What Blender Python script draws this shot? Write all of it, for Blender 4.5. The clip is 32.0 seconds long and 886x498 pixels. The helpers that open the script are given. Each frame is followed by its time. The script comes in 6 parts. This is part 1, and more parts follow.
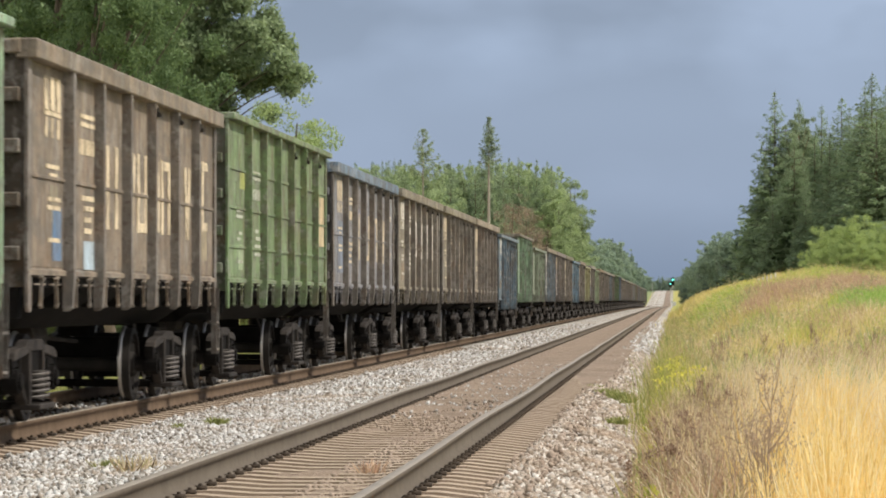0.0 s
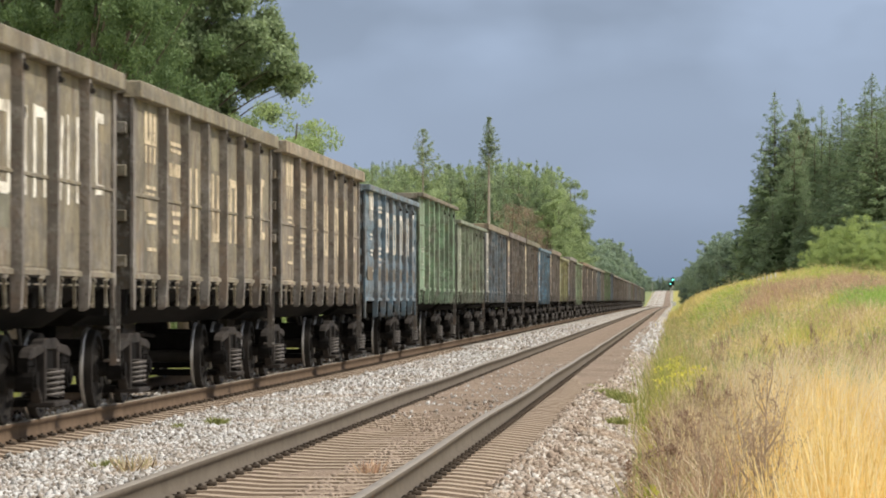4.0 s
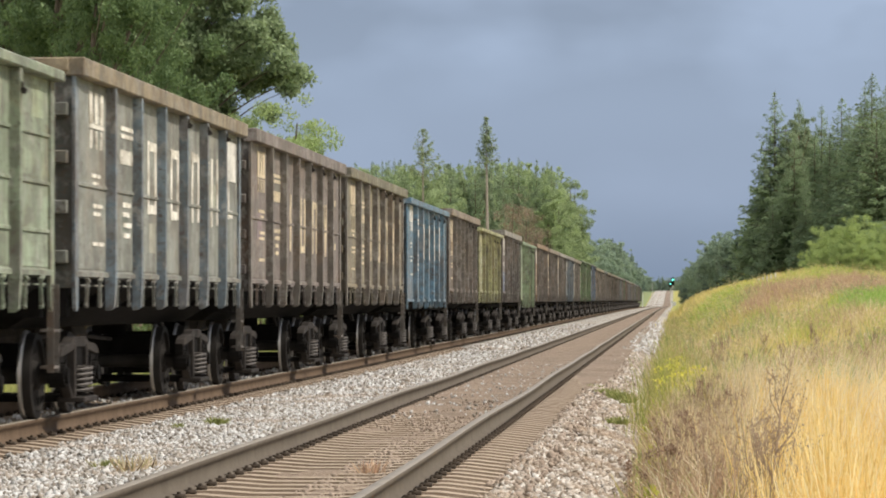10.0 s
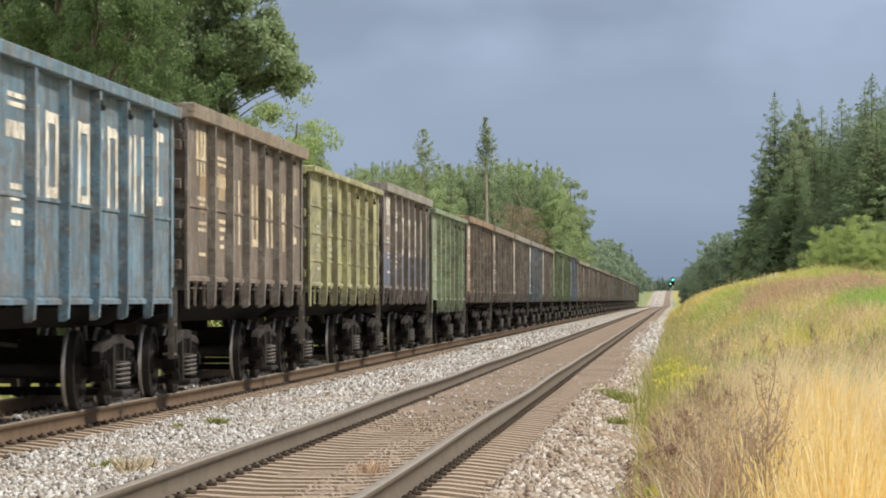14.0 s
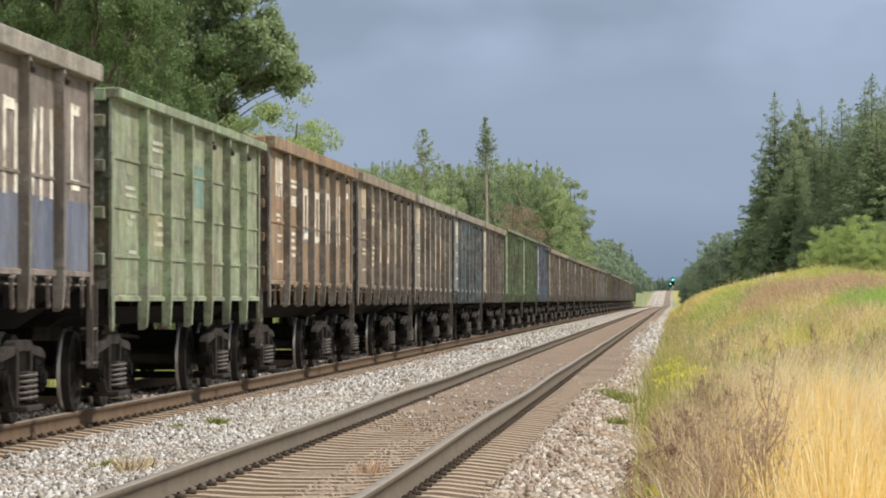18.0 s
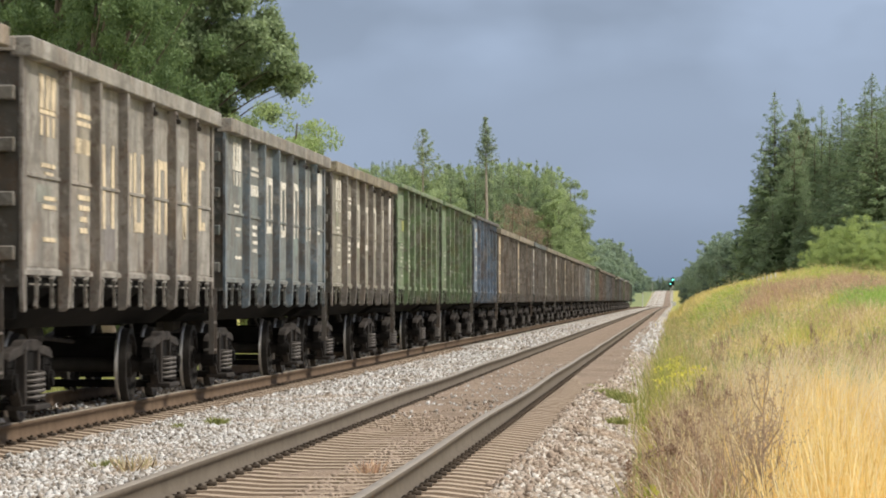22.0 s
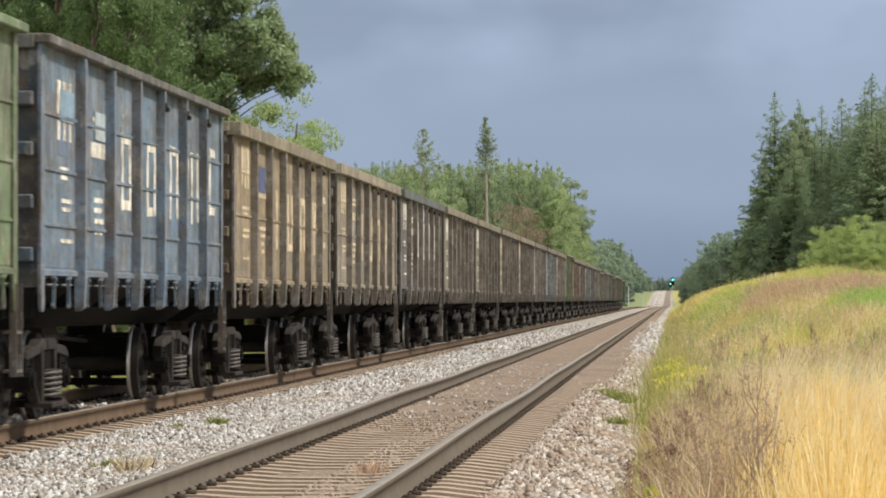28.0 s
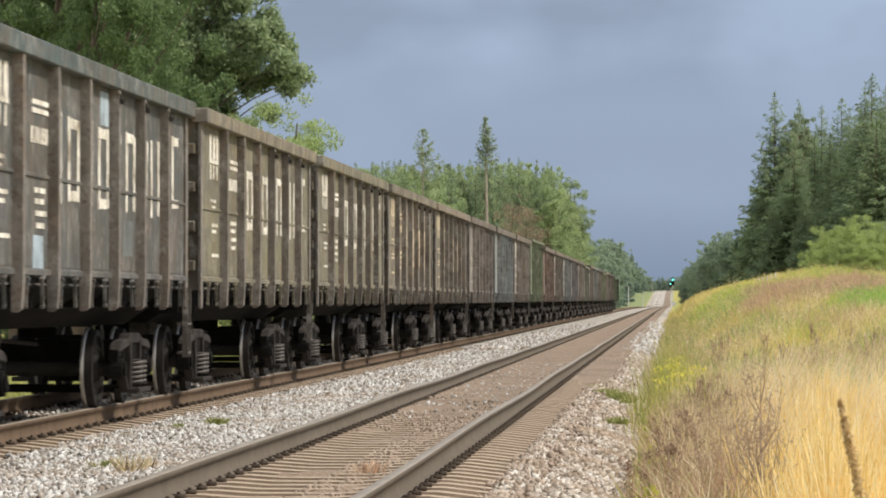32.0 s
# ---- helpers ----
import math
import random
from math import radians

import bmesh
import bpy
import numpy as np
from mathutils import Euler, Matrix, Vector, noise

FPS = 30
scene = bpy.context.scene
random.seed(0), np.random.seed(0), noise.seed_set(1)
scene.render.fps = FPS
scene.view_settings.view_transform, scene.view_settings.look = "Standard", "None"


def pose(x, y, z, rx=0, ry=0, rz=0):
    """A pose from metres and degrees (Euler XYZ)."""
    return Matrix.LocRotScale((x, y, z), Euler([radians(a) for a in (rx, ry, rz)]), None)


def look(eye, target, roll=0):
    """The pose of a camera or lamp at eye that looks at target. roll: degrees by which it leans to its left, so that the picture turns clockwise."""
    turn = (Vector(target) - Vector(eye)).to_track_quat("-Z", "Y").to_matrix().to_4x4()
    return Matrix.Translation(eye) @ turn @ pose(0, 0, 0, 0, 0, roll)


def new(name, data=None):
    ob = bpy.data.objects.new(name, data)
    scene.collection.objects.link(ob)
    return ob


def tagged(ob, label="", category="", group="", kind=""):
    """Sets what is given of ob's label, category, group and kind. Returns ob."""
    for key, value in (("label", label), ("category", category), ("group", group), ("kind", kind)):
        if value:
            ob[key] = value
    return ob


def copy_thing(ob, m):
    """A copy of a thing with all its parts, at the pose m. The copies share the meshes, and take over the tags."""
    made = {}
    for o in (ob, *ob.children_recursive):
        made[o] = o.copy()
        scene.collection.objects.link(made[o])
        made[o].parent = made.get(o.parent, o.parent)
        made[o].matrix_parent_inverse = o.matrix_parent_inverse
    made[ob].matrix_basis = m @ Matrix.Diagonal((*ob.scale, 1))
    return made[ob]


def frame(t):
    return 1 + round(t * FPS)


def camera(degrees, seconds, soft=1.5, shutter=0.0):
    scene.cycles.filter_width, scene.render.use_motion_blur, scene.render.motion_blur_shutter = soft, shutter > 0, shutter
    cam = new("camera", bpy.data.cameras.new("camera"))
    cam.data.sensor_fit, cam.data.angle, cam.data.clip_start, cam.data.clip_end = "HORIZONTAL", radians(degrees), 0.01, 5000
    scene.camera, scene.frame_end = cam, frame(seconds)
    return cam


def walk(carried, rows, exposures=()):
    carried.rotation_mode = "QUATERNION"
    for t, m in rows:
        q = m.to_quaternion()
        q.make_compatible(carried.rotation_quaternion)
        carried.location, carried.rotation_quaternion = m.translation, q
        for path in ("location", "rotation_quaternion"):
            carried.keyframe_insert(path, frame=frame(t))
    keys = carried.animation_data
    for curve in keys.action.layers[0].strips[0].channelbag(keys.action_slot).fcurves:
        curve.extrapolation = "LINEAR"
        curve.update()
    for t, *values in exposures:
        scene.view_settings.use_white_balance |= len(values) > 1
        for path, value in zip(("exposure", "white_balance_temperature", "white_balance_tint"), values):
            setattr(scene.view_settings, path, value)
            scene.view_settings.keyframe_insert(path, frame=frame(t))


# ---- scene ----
EYE = (0.0, 0.0, 1.19)
FOV = 14.53
TURN, TILT = 3.80, 0.829          # degrees to the left of the line, and up
cam = camera(FOV, 32.0, soft=1.9, shutter=0.35)
cam_pose = pose(*EYE, 90 + TILT, 0, TURN)
walk(cam, [(0.0, cam_pose), (32.0, cam_pose)], exposures=[(0.0, 0.0), (32.0, 0.0)])

# ---------------------------------------------------------------- world and sun
SUN_FROM = Vector((0.80, 0.04, 0.92)).normalized()
world = bpy.data.worlds.new("storm_sky")
scene.world = world
world.use_nodes = True
wn, wl = world.node_tree.nodes, world.node_tree.links
wn.clear()
w_out = wn.new("ShaderNodeOutputWorld")
w_bg = wn.new("ShaderNodeBackground")
w_sky = wn.new("ShaderNodeTexSky")
w_sky.sky_type = "NISHITA"
w_sky.sun_disc = False
w_sky.sun_elevation = math.asin(SUN_FROM.z)
w_sky.sun_rotation = math.atan2(SUN_FROM.x, SUN_FROM.y)
w_dim = wn.new("ShaderNodeVectorMath")
w_dim.operation = "SCALE"
w_dim.inputs["Scale"].default_value = 0.07
wl.new(w_sky.outputs[0], w_dim.inputs[0])
w_co = wn.new("ShaderNodeTexCoord")
w_sep = wn.new("ShaderNodeSeparateXYZ")
wl.new(w_co.outputs["Generated"], w_sep.inputs[0])
w_ramp = wn.new("ShaderNodeValToRGB")
w_ramp.color_ramp.elements[0].position = 0.0
w_ramp.color_ramp.elements[0].color = (0.205, 0.275, 0.400, 1)
w_ramp.color_ramp.elements[1].position = 0.085
w_ramp.color_ramp.elements[1].color = (0.335, 0.415, 0.560, 1)
e = w_ramp.color_ramp.elements.new(0.03)
e.color = (0.290, 0.365, 0.505, 1)
e = w_ramp.color_ramp.elements.new(0.6)
e.color = (0.42, 0.48, 0.60, 1)
wl.new(w_sep.outputs["Z"], w_ramp.inputs[0])
w_map = wn.new("ShaderNodeMapping")
w_map.inputs["Scale"].default_value = (16, 16, 30)
w_map.inputs["Location"].default_value = (3.1, 0.4, 1.7)
wl.new(w_co.outputs["Generated"], w_map.inputs[0])
w_noise = wn.new("ShaderNodeTexNoise")
w_noise.inputs["Scale"].default_value = 1.0
w_noise.inputs["Detail"].default_value = 3.5
w_noise.inputs["Roughness"].default_value = 0.45
wl.new(w_map.outputs[0], w_noise.inputs["Vector"])
w_cl = wn.new("ShaderNodeMapRange")
w_cl.inputs["From Min"].default_value = 0.38
w_cl.inputs["From Max"].default_value = 0.60
w_cl.inputs["To Min"].default_value = 0.75
w_cl.inputs["To Max"].default_value = 1.04
wl.new(w_noise.outputs["Fac"], w_cl.inputs["Value"])
# the cloud patches hang high; low down the storm is even
w_high = wn.new("ShaderNodeMapRange")
w_high.interpolation_type = "SMOOTHSTEP"
w_high.inputs["From Min"].default_value = 0.050
w_high.inputs["From Max"].default_value = 0.085
w_high.inputs["To Min"].default_value = 0.25
wl.new(w_sep.outputs["Z"], w_high.inputs["Value"])
w_lay = wn.new("ShaderNodeMix")
w_lay.inputs["A"].default_value = 0.97
wl.new(w_high.outputs[0], w_lay.inputs["Factor"])
wl.new(w_cl.outputs[0], w_lay.inputs["B"])
w_mul = wn.new("ShaderNodeVectorMath")
w_mul.operation = "SCALE"
wl.new(w_ramp.outputs["Color"], w_mul.inputs[0])
wl.new(w_lay.outputs[0], w_mul.inputs["Scale"])
w_mix = wn.new("ShaderNodeMix")
w_mix.data_type = "RGBA"
w_mix.inputs["Factor"].default_value = 0.90
wl.new(w_dim.outputs[0], w_mix.inputs["A"])
wl.new(w_mul.outputs[0], w_mix.inputs["B"])
# the storm stands ahead; behind the camera the sky has cleared to bright cloud
w_back = wn.new("ShaderNodeMapRange")
w_back.interpolation_type = "SMOOTHSTEP"
w_back.inputs["From Min"].default_value = 0.65
w_back.inputs["From Max"].default_value = -0.6
wl.new(w_sep.outputs["Y"], w_back.inputs["Value"])
w_clear = wn.new("ShaderNodeMix")
w_clear.data_type = "RGBA"
w_clear.inputs["B"].default_value = (1.15, 1.14, 1.10, 1)
wl.new(w_back.outputs[0], w_clear.inputs["Factor"])
wl.new(w_mix.outputs["Result"], w_clear.inputs["A"])
wl.new(w_clear.outputs["Result"], w_bg.inputs["Color"])
w_bg.inputs["Strength"].default_value = 1.15
wl.new(w_bg.outputs[0], w_out.inputs[0])

sun = new("sun", bpy.data.lights.new("sun", "SUN"))
sun.data.energy = 4.6
sun.data.angle = radians(5.0)
sun.data.color = (1.0, 0.93, 0.82)
sun.matrix_world = look(SUN_FROM * 100, (0, 0, 0))

# ---------------------------------------------------------------- plan
NEAR_TRACK, TRAIN_TRACK = -2.715, -7.16     # centre lines
GAUGE_HALF = 0.797
WAGON = 13.92                              # over the couplers

PROFILE_Y = (-400, 0, 100, 200, 350, 500, 725, 900, 1081, 1250, 1500, 1700, 1850, 2100, 2600, 5000)
PROFILE_Z = (0, 0, 0, 0, -0.02, -0.10, -0.36, -0.70, -0.92, -0.2, 3.0, 5.2, 5.9, 5.0, -2.0, -30)


def line_z(y):
    """Height of the rail tops along the line."""
    i = np.searchsorted(PROFILE_Y, y) - 1
    i = np.clip(i, 1, len(PROFILE_Y) - 3)
    py, pz = np.asarray(PROFILE_Y, float), np.asarray(PROFILE_Z, float)
    y0, y1 = py[i], py[i + 1]
    m0 = (pz[i + 1] - pz[i - 1]) / (py[i + 1] - py[i - 1])
    m1 = (pz[i + 2] - pz[i]) / (py[i + 2] - py[i])
    h = y1 - y0
    s = np.clip((y - y0) / h, -0.5, 1.2)
    return ((2 * s**3 - 3 * s**2 + 1) * pz[i] + (s**3 - 2 * s**2 + s) * h * m0
            + (-2 * s**3 + 3 * s**2) * pz[i + 1] + (s**3 - s**2) * h * m1)


def smooth(a, b, v):
    s = np.clip((v - a) / (b - a), 0, 1)
    return s * s * (3 - 2 * s)


def ground_z(x, y):
    """Height of the grown ground beside and under the line."""
    p = line_z(y)
    brow = 2.22 * (1 - np.exp(-np.clip(x - 0.45, 0, 40) / 1.35)) + 0.36 * np.exp(-((x - 5.9) / 1.2) ** 2) + 0.10 * np.exp(-((x - 9.6) / 1.0) ** 2)
    bank = brow * smooth(28, 150, y)
    bank = bank * (1 - 0.8 * smooth(520, 900, y)) + 0.10 * np.sin(x * 0.9 + y * 0.05) * smooth(0.5, 3, x)
    left = -0.95 + 0.5 * smooth(-16, -60, x)
    mid = -0.62
    z = np.where(x > -0.6, -0.42, mid)
    z = z + (left - mid) * smooth(-9.6, -12.0, x)
    far = smooth(60, 400, np.abs(x)) * smooth(1500, 2600, y)
    return p + z + bank - 6 * far


# ---------------------------------------------------------------- helpers for meshes
def mesh_np(name, verts, faces, smooth_faces=False):
    """A mesh from numpy arrays: verts (n, 3), faces (m, 3 or 4)."""
    verts, faces = np.asarray(verts, np.float32), np.asarray(faces, np.int32)
    me = bpy.data.meshes.new(name)
    k = faces.shape[1]
    me.vertices.add(len(verts))
    me.vertices.foreach_set("co", verts.ravel())
    me.loops.add(faces.size)
    me.loops.foreach_set("vertex_index", faces.ravel())
    me.polygons.add(len(faces))
    me.polygons.foreach_set("loop_start", np.arange(0, faces.size, k, dtype=np.int32))
    if smooth_faces:
        me.polygons.foreach_set("use_smooth", np.ones(len(faces), bool))
    me.update(calc_edges=True)
    me.validate()
    return me


def box(bm, cx, cy, cz, sx, sy, sz, turn=None):
    m = Matrix.Translation((cx, cy, cz))
    if turn:
        m = m @ Euler([radians(a) for a in turn]).to_matrix().to_4x4()
    return bmesh.ops.create_cube(bm, size=1, matrix=m @ Matrix.Diagonal((sx, sy, sz, 1)))["verts"]


def rod(bm, a, b, r, n=8, r2=None):
    a, b = Vector(a), Vector(b)
    d = b - a
    m = Matrix.Translation((a + b) / 2) @ d.to_track_quat("Z", "Y").to_matrix().to_4x4()
    bmesh.ops.create_cone(bm, cap_ends=True, segments=n, radius1=r, radius2=r if r2 is None else r2, depth=d.length, matrix=m)


def prism(bm, outline, axis, lo, hi):
    """Extrudes an outline of (u, v) along axis 'x' (u = y, v = z) or 'y' (u = x, v = z)."""
    rings = []
    for w in (lo, hi):
        rings.append([bm.verts.new((w, u, v) if axis == "x" else (u, w, v)) for u, v in outline])
    n = len(outline)
    for i in range(n):
        bm.faces.new((rings[0][i], rings[0][(i + 1) % n], rings[1][(i + 1) % n], rings[1][i]))
    bm.faces.new(rings[0][::-1])
    bm.faces.new(rings[1])
    bmesh.ops.recalc_face_normals(bm, faces=bm.faces)


def part(name, bm, mat, parent=None, label="", bevel=0.0, soft=False, at=None):
    """One mesh object out of a bmesh, under its thing or part."""
    if bevel:
        bmesh.ops.bevel(bm, geom=list(bm.edges), offset=bevel, segments=1, affect="EDGES", clamp_overlap=True)
    me = bpy.data.meshes.new(name)
    bm.to_mesh(me)
    bm.free()
    if soft:
        for p in me.polygons:
            p.use_smooth = True
    me.materials.append(mat)
    ob = new(name, me)
    if parent:
        ob.parent = parent
    if at:
        ob.location = at
    if label:
        tagged(ob, label)
    return ob


def share(name, me, parent=None, m=None):
    ob = new(name, me)
    if parent:
        ob.parent = parent
    if m is not None:
        ob.matrix_basis = m
    return ob


# ---------------------------------------------------------------- materials
class Nodes:
    """Short hand for a node material."""

    def __init__(self, name, rough=0.8, metal=0.0, spec=0.4):
        self.mat = bpy.data.materials.new(name)
        self.mat.use_nodes = True
        self.n, self.l = self.mat.node_tree.nodes, self.mat.node_tree.links
        self.b = self.n["Principled BSDF"]
        self.b.inputs["Roughness"].default_value = rough
        self.b.inputs["Metallic"].default_value = metal
        self.b.inputs["Specular IOR Level"].default_value = spec
        self.co = self.n.new("ShaderNodeTexCoord")
        self.info = self.n.new("ShaderNodeObjectInfo")

    def place(self, scale=(1, 1, 1), shift=True):
        m = self.n.new("ShaderNodeMapping")
        m.inputs["Scale"].default_value = scale
        self.l.new(self.co.outputs["Object"], m.inputs["Vector"])
        if shift:
            k = self.n.new("ShaderNodeMath")
            k.operation = "MULTIPLY"
            k.inputs[1].default_value = 37.0
            self.l.new(self.info.outputs["Random"], k.inputs[0])
            self.l.new(k.outputs[0], m.inputs["Location"])
        return m.outputs[0]

    def noise(self, scale, at=None, detail=4, rough=0.55):
        t = self.n.new("ShaderNodeTexNoise")
        t.inputs["Scale"].default_value = scale
        t.inputs["Detail"].default_value = detail
        t.inputs["Roughness"].default_value = rough
        self.l.new(at if at is not None else self.place(), t.inputs["Vector"])
        return t.outputs["Fac"]

    def span(self, v, lo, hi, a=0.0, b=1.0):
        r = self.n.new("ShaderNodeMapRange")
        for key, val in (("From Min", lo), ("From Max", hi), ("To Min", a), ("To Max", b)):
            r.inputs[key].default_value = val
        self.l.new(v, r.inputs["Value"])
        return r.outputs[0]

    def mix(self, fac, a, b):
        m = self.n.new("ShaderNodeMix")
        m.data_type = "RGBA"
        for key, val in (("A", a), ("B", b)):
            if isinstance(val, tuple):
                m.inputs[key].default_value = (*val, 1)
            else:
                self.l.new(val, m.inputs[key])
        if isinstance(fac, float):
            m.inputs["Factor"].default_value = fac
        else:
            self.l.new(fac, m.inputs["Factor"])
        return m.outputs["Result"]

    def ramp(self, v, stops):
        r = self.n.new("ShaderNodeValToRGB")
        el = r.color_ramp.elements
        while len(el) < len(stops):
            el.new(0.5)
        for e_, (p, c) in zip(el, stops):
            e_.position, e_.color = p, (*c, 1)
        self.l.new(v, r.inputs[0])
        return r.outputs["Color"]

    def color(self, c):
        if isinstance(c, tuple):
            self.b.inputs["Base Color"].default_value = (*c, 1)
        else:
            self.l.new(c, self.b.inputs["Base Color"])
        return self

    def rough(self, v):
        self.l.new(v, self.b.inputs["Roughness"])
        return self

    def bump(self, v, strength=0.3, dist=0.02):
        k = self.n.new("ShaderNodeBump")
        k.inputs["Strength"].default_value = strength
        k.inputs["Distance"].default_value = dist
        self.l.new(v, k.inputs["Height"])
        self.l.new(k.outputs[0], self.b.inputs["Normal"])
        return self

    def island(self):
        return self.n.new("ShaderNodeNewGeometry").outputs["Random Per Island"]


def plain(name, a, b, rough=0.8, metal=0.0, scale=6.0, bump=0.2, spec=0.4):
    """A surface of two tones in patches and grain."""
    k = Nodes(name, rough, metal, spec)
    big, fine = k.noise(scale), k.noise(scale * 9)
    c = k.mix(k.span(big, 0.35, 0.65), a, b)
    c = k.mix(k.span(fine, 0.3, 0.75, 0.0, 0.35), c, tuple(x * 0.55 for x in a))
    k.color(c)
    if bump:
        k.bump(fine, bump, 0.01)
    return k.mat


def leaf_mat(name, dark, light, back=0.25, warm=None):
    k = Nodes(name, 0.55, 0, 0.25)
    c = k.mix(k.island(), dark, light)
    clump = k.noise(0.45, k.place(shift=False), 3)
    c = k.mix(k.span(clump, 0.35, 0.7, 0.0, 0.55), c, tuple(x * 0.62 for x in dark))
    tone = k.span(k.info.outputs["Random"], 0, 1, 0.0, 0.35)
    c = k.mix(tone, c, warm or tuple(x * 1.25 for x in light))
    k.color(c)
    t = k.n.new("ShaderNodeBsdfTranslucent")
    k.l.new(c, t.inputs["Color"])
    s = k.n.new("ShaderNodeMixShader")
    s.inputs[0].default_value = back
    k.l.new(k.b.outputs[0], s.inputs[1])
    k.l.new(t.outputs[0], s.inputs[2])
    k.l.new(s.outputs[0], k.n["Material Output"].inputs["Surface"])
    return k.mat


def paint_mat(name, wear=0.5):
    """Wagon paint: its tone is the object's own colour; coal dust, rust and rain streaks over it."""
    k = Nodes(name, 0.62, 0, 0.3)
    tone = k.info.outputs["Color"]
    lift = k.n.new("ShaderNodeVectorMath")
    lift.operation = "SCALE"
    lift.inputs["Scale"].default_value = 1.75
    k.l.new(tone, lift.inputs[0])
    big = k.noise(0.9, None, 4, 0.6)
    sheet = k.n.new("ShaderNodeVectorMath")
    sheet.operation = "SCALE"
    k.l.new(tone, sheet.inputs[0])
    k.l.new(k.span(k.info.outputs["Random"], 0, 1, 0.84, 1.16), sheet.inputs["Scale"])
    c = k.mix(k.span(big, 0.42, 0.60, 0.0, 0.7 * wear + 0.1), sheet.outputs[0], (0.100, 0.091, 0.081))
    pale = k.noise(1.5, k.place((1, 2.0, 0.9)), 5, 0.65)
    c = k.mix(k.span(pale, 0.45, 0.58, 0.0, 0.9 * wear + 0.1), c, lift.outputs[0])
    rust = k.noise(1.1, k.place((1, 1.6, 1.0)), 5, 0.7)
    c = k.mix(k.span(rust, 0.52, 0.63, 0.0, 0.6 * wear), c, (0.205, 0.118, 0.062))
    rub = k.noise(5.5, k.place((1, 1.3, 0.7)), 4, 0.7)
    c = k.mix(k.span(rub, 0.55, 0.62, 0.0, 0.85 * wear), c, (0.36, 0.345, 0.320))
    bleach = k.noise(2.3, k.place((1, 1.1, 0.8)), 6, 0.75)
    c = k.mix(k.span(bleach, 0.54, 0.60, 0.0, 0.65 * wear), c, (0.31, 0.30, 0.285))
    streak = k.noise(3.6, k.place((1, 7.0, 0.30)), 5, 0.7)
    c = k.mix(k.span(streak, 0.48, 0.64, 0.0, 1.0 * wear + 0.1), c, (0.068, 0.054, 0.043))
    smear = k.noise(2.0, k.place((1, 0.7, 2.6)), 4, 0.6)
    c = k.mix(k.span(smear, 0.50, 0.64, 0.0, 1.0 * wear), c, (0.100, 0.092, 0.082))
    spot = k.noise(22, None, 3, 0.7)
    c = k.mix(k.span(spot, 0.57, 0.63, 0.0, 1.0 * wear), c, (0.085, 0.050, 0.033))
    chip = k.noise(9, k.place((1, 0.8, 1.3)), 4, 0.7)
    c = k.mix(k.span(chip, 0.61, 0.65, 0.0, 1.3 * wear), c, (0.070, 0.052, 0.041))
    k.color(c)
    k.rough(k.span(big, 0.3, 0.7, 0.5, 0.85))
    k.bump(k.noise(1.7, k.place((1, 1.5, 0.8)), 3), 0.7, 0.06)
    return k.mat


PAINT = paint_mat("wagon_paint")
BLACK = plain("black_steel", (0.0095, 0.0088, 0.0084), (0.0165, 0.015, 0.0142), 0.95, 0.0, 7, 0.2, 0.05)
CAST = plain("rusty_cast_steel", (0.022, 0.0190, 0.0172), (0.050, 0.042, 0.037), 0.85, 0.0, 5, 0.5, 0.2)
WHEEL = plain("wheel_steel", (0.014, 0.0125, 0.011), (0.026, 0.022, 0.020), 0.75, 0.0, 6, 0.2, 0.2)
TREAD = plain("worn_flange", (0.46, 0.44, 0.42), (0.34, 0.32, 0.30), 0.35, 0.8, 9, 0.05)


def mark_mat(name, fresh, dull):
    """Stencilled paint, worn through in places to a dusty ground."""
    k = Nodes(name, 0.65, 0, 0.3)
    wear = k.noise(4.5, k.place((1, 1.4, 0.8)), 5, 0.7)
    fine = k.noise(20, None, 3, 0.7)
    c = k.mix(k.span(wear, 0.40, 0.60), fresh, dull)
    c = k.mix(k.span(wear, 0.53, 0.66, 0.0, 0.85), c, (0.19, 0.155, 0.115))
    c = k.mix(k.span(fine, 0.55, 0.7, 0.0, 0.8), c, (0.17, 0.13, 0.095))
    return k.color(c).mat


MARK = mark_mat("weathered_white_paint", (0.80, 0.77, 0.70), (0.46, 0.42, 0.35))
CREAM = mark_mat("cream_paint", (0.70, 0.585, 0.41), (0.42, 0.345, 0.24))
SPRING_STEEL = plain("dusty_spring_steel", (0.085, 0.075, 0.068), (0.12, 0.105, 0.095), 0.6, 0.2, 9)
RAIL = plain("rusty_rail", (0.092, 0.062, 0.040), (0.128, 0.088, 0.058), 0.85, 0.0, 3, 0.3, 0.15)
RAIL_DUSTY = plain("dusty_rail", (0.098, 0.080, 0.061), (0.126, 0.104, 0.081), 0.85, 0.0, 3, 0.2, 0.2)
RAIL_TOP = plain("polished_rail_head", (0.285, 0.248, 0.200), (0.220, 0.188, 0.150), 0.55, 0.15, 3, 0.05)
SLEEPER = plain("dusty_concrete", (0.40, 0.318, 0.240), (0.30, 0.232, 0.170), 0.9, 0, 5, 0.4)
# darker concrete: shade of the gaps put into the sleeper sides
SLEEPER_SHADE = plain("shaded_concrete", (0.205, 0.153, 0.113), (0.270, 0.205, 0.153), 0.95, 0, 5, 0.5, 0.1)
CLIP = plain("black_clip_iron", (0.048, 0.038, 0.030), (0.080, 0.062, 0.048), 0.9, 0.0, 9, 0.2, 0.1)
BARK = plain("bark", (0.11, 0.085, 0.065), (0.17, 0.135, 0.105), 0.95, 0, 4, 0.6)
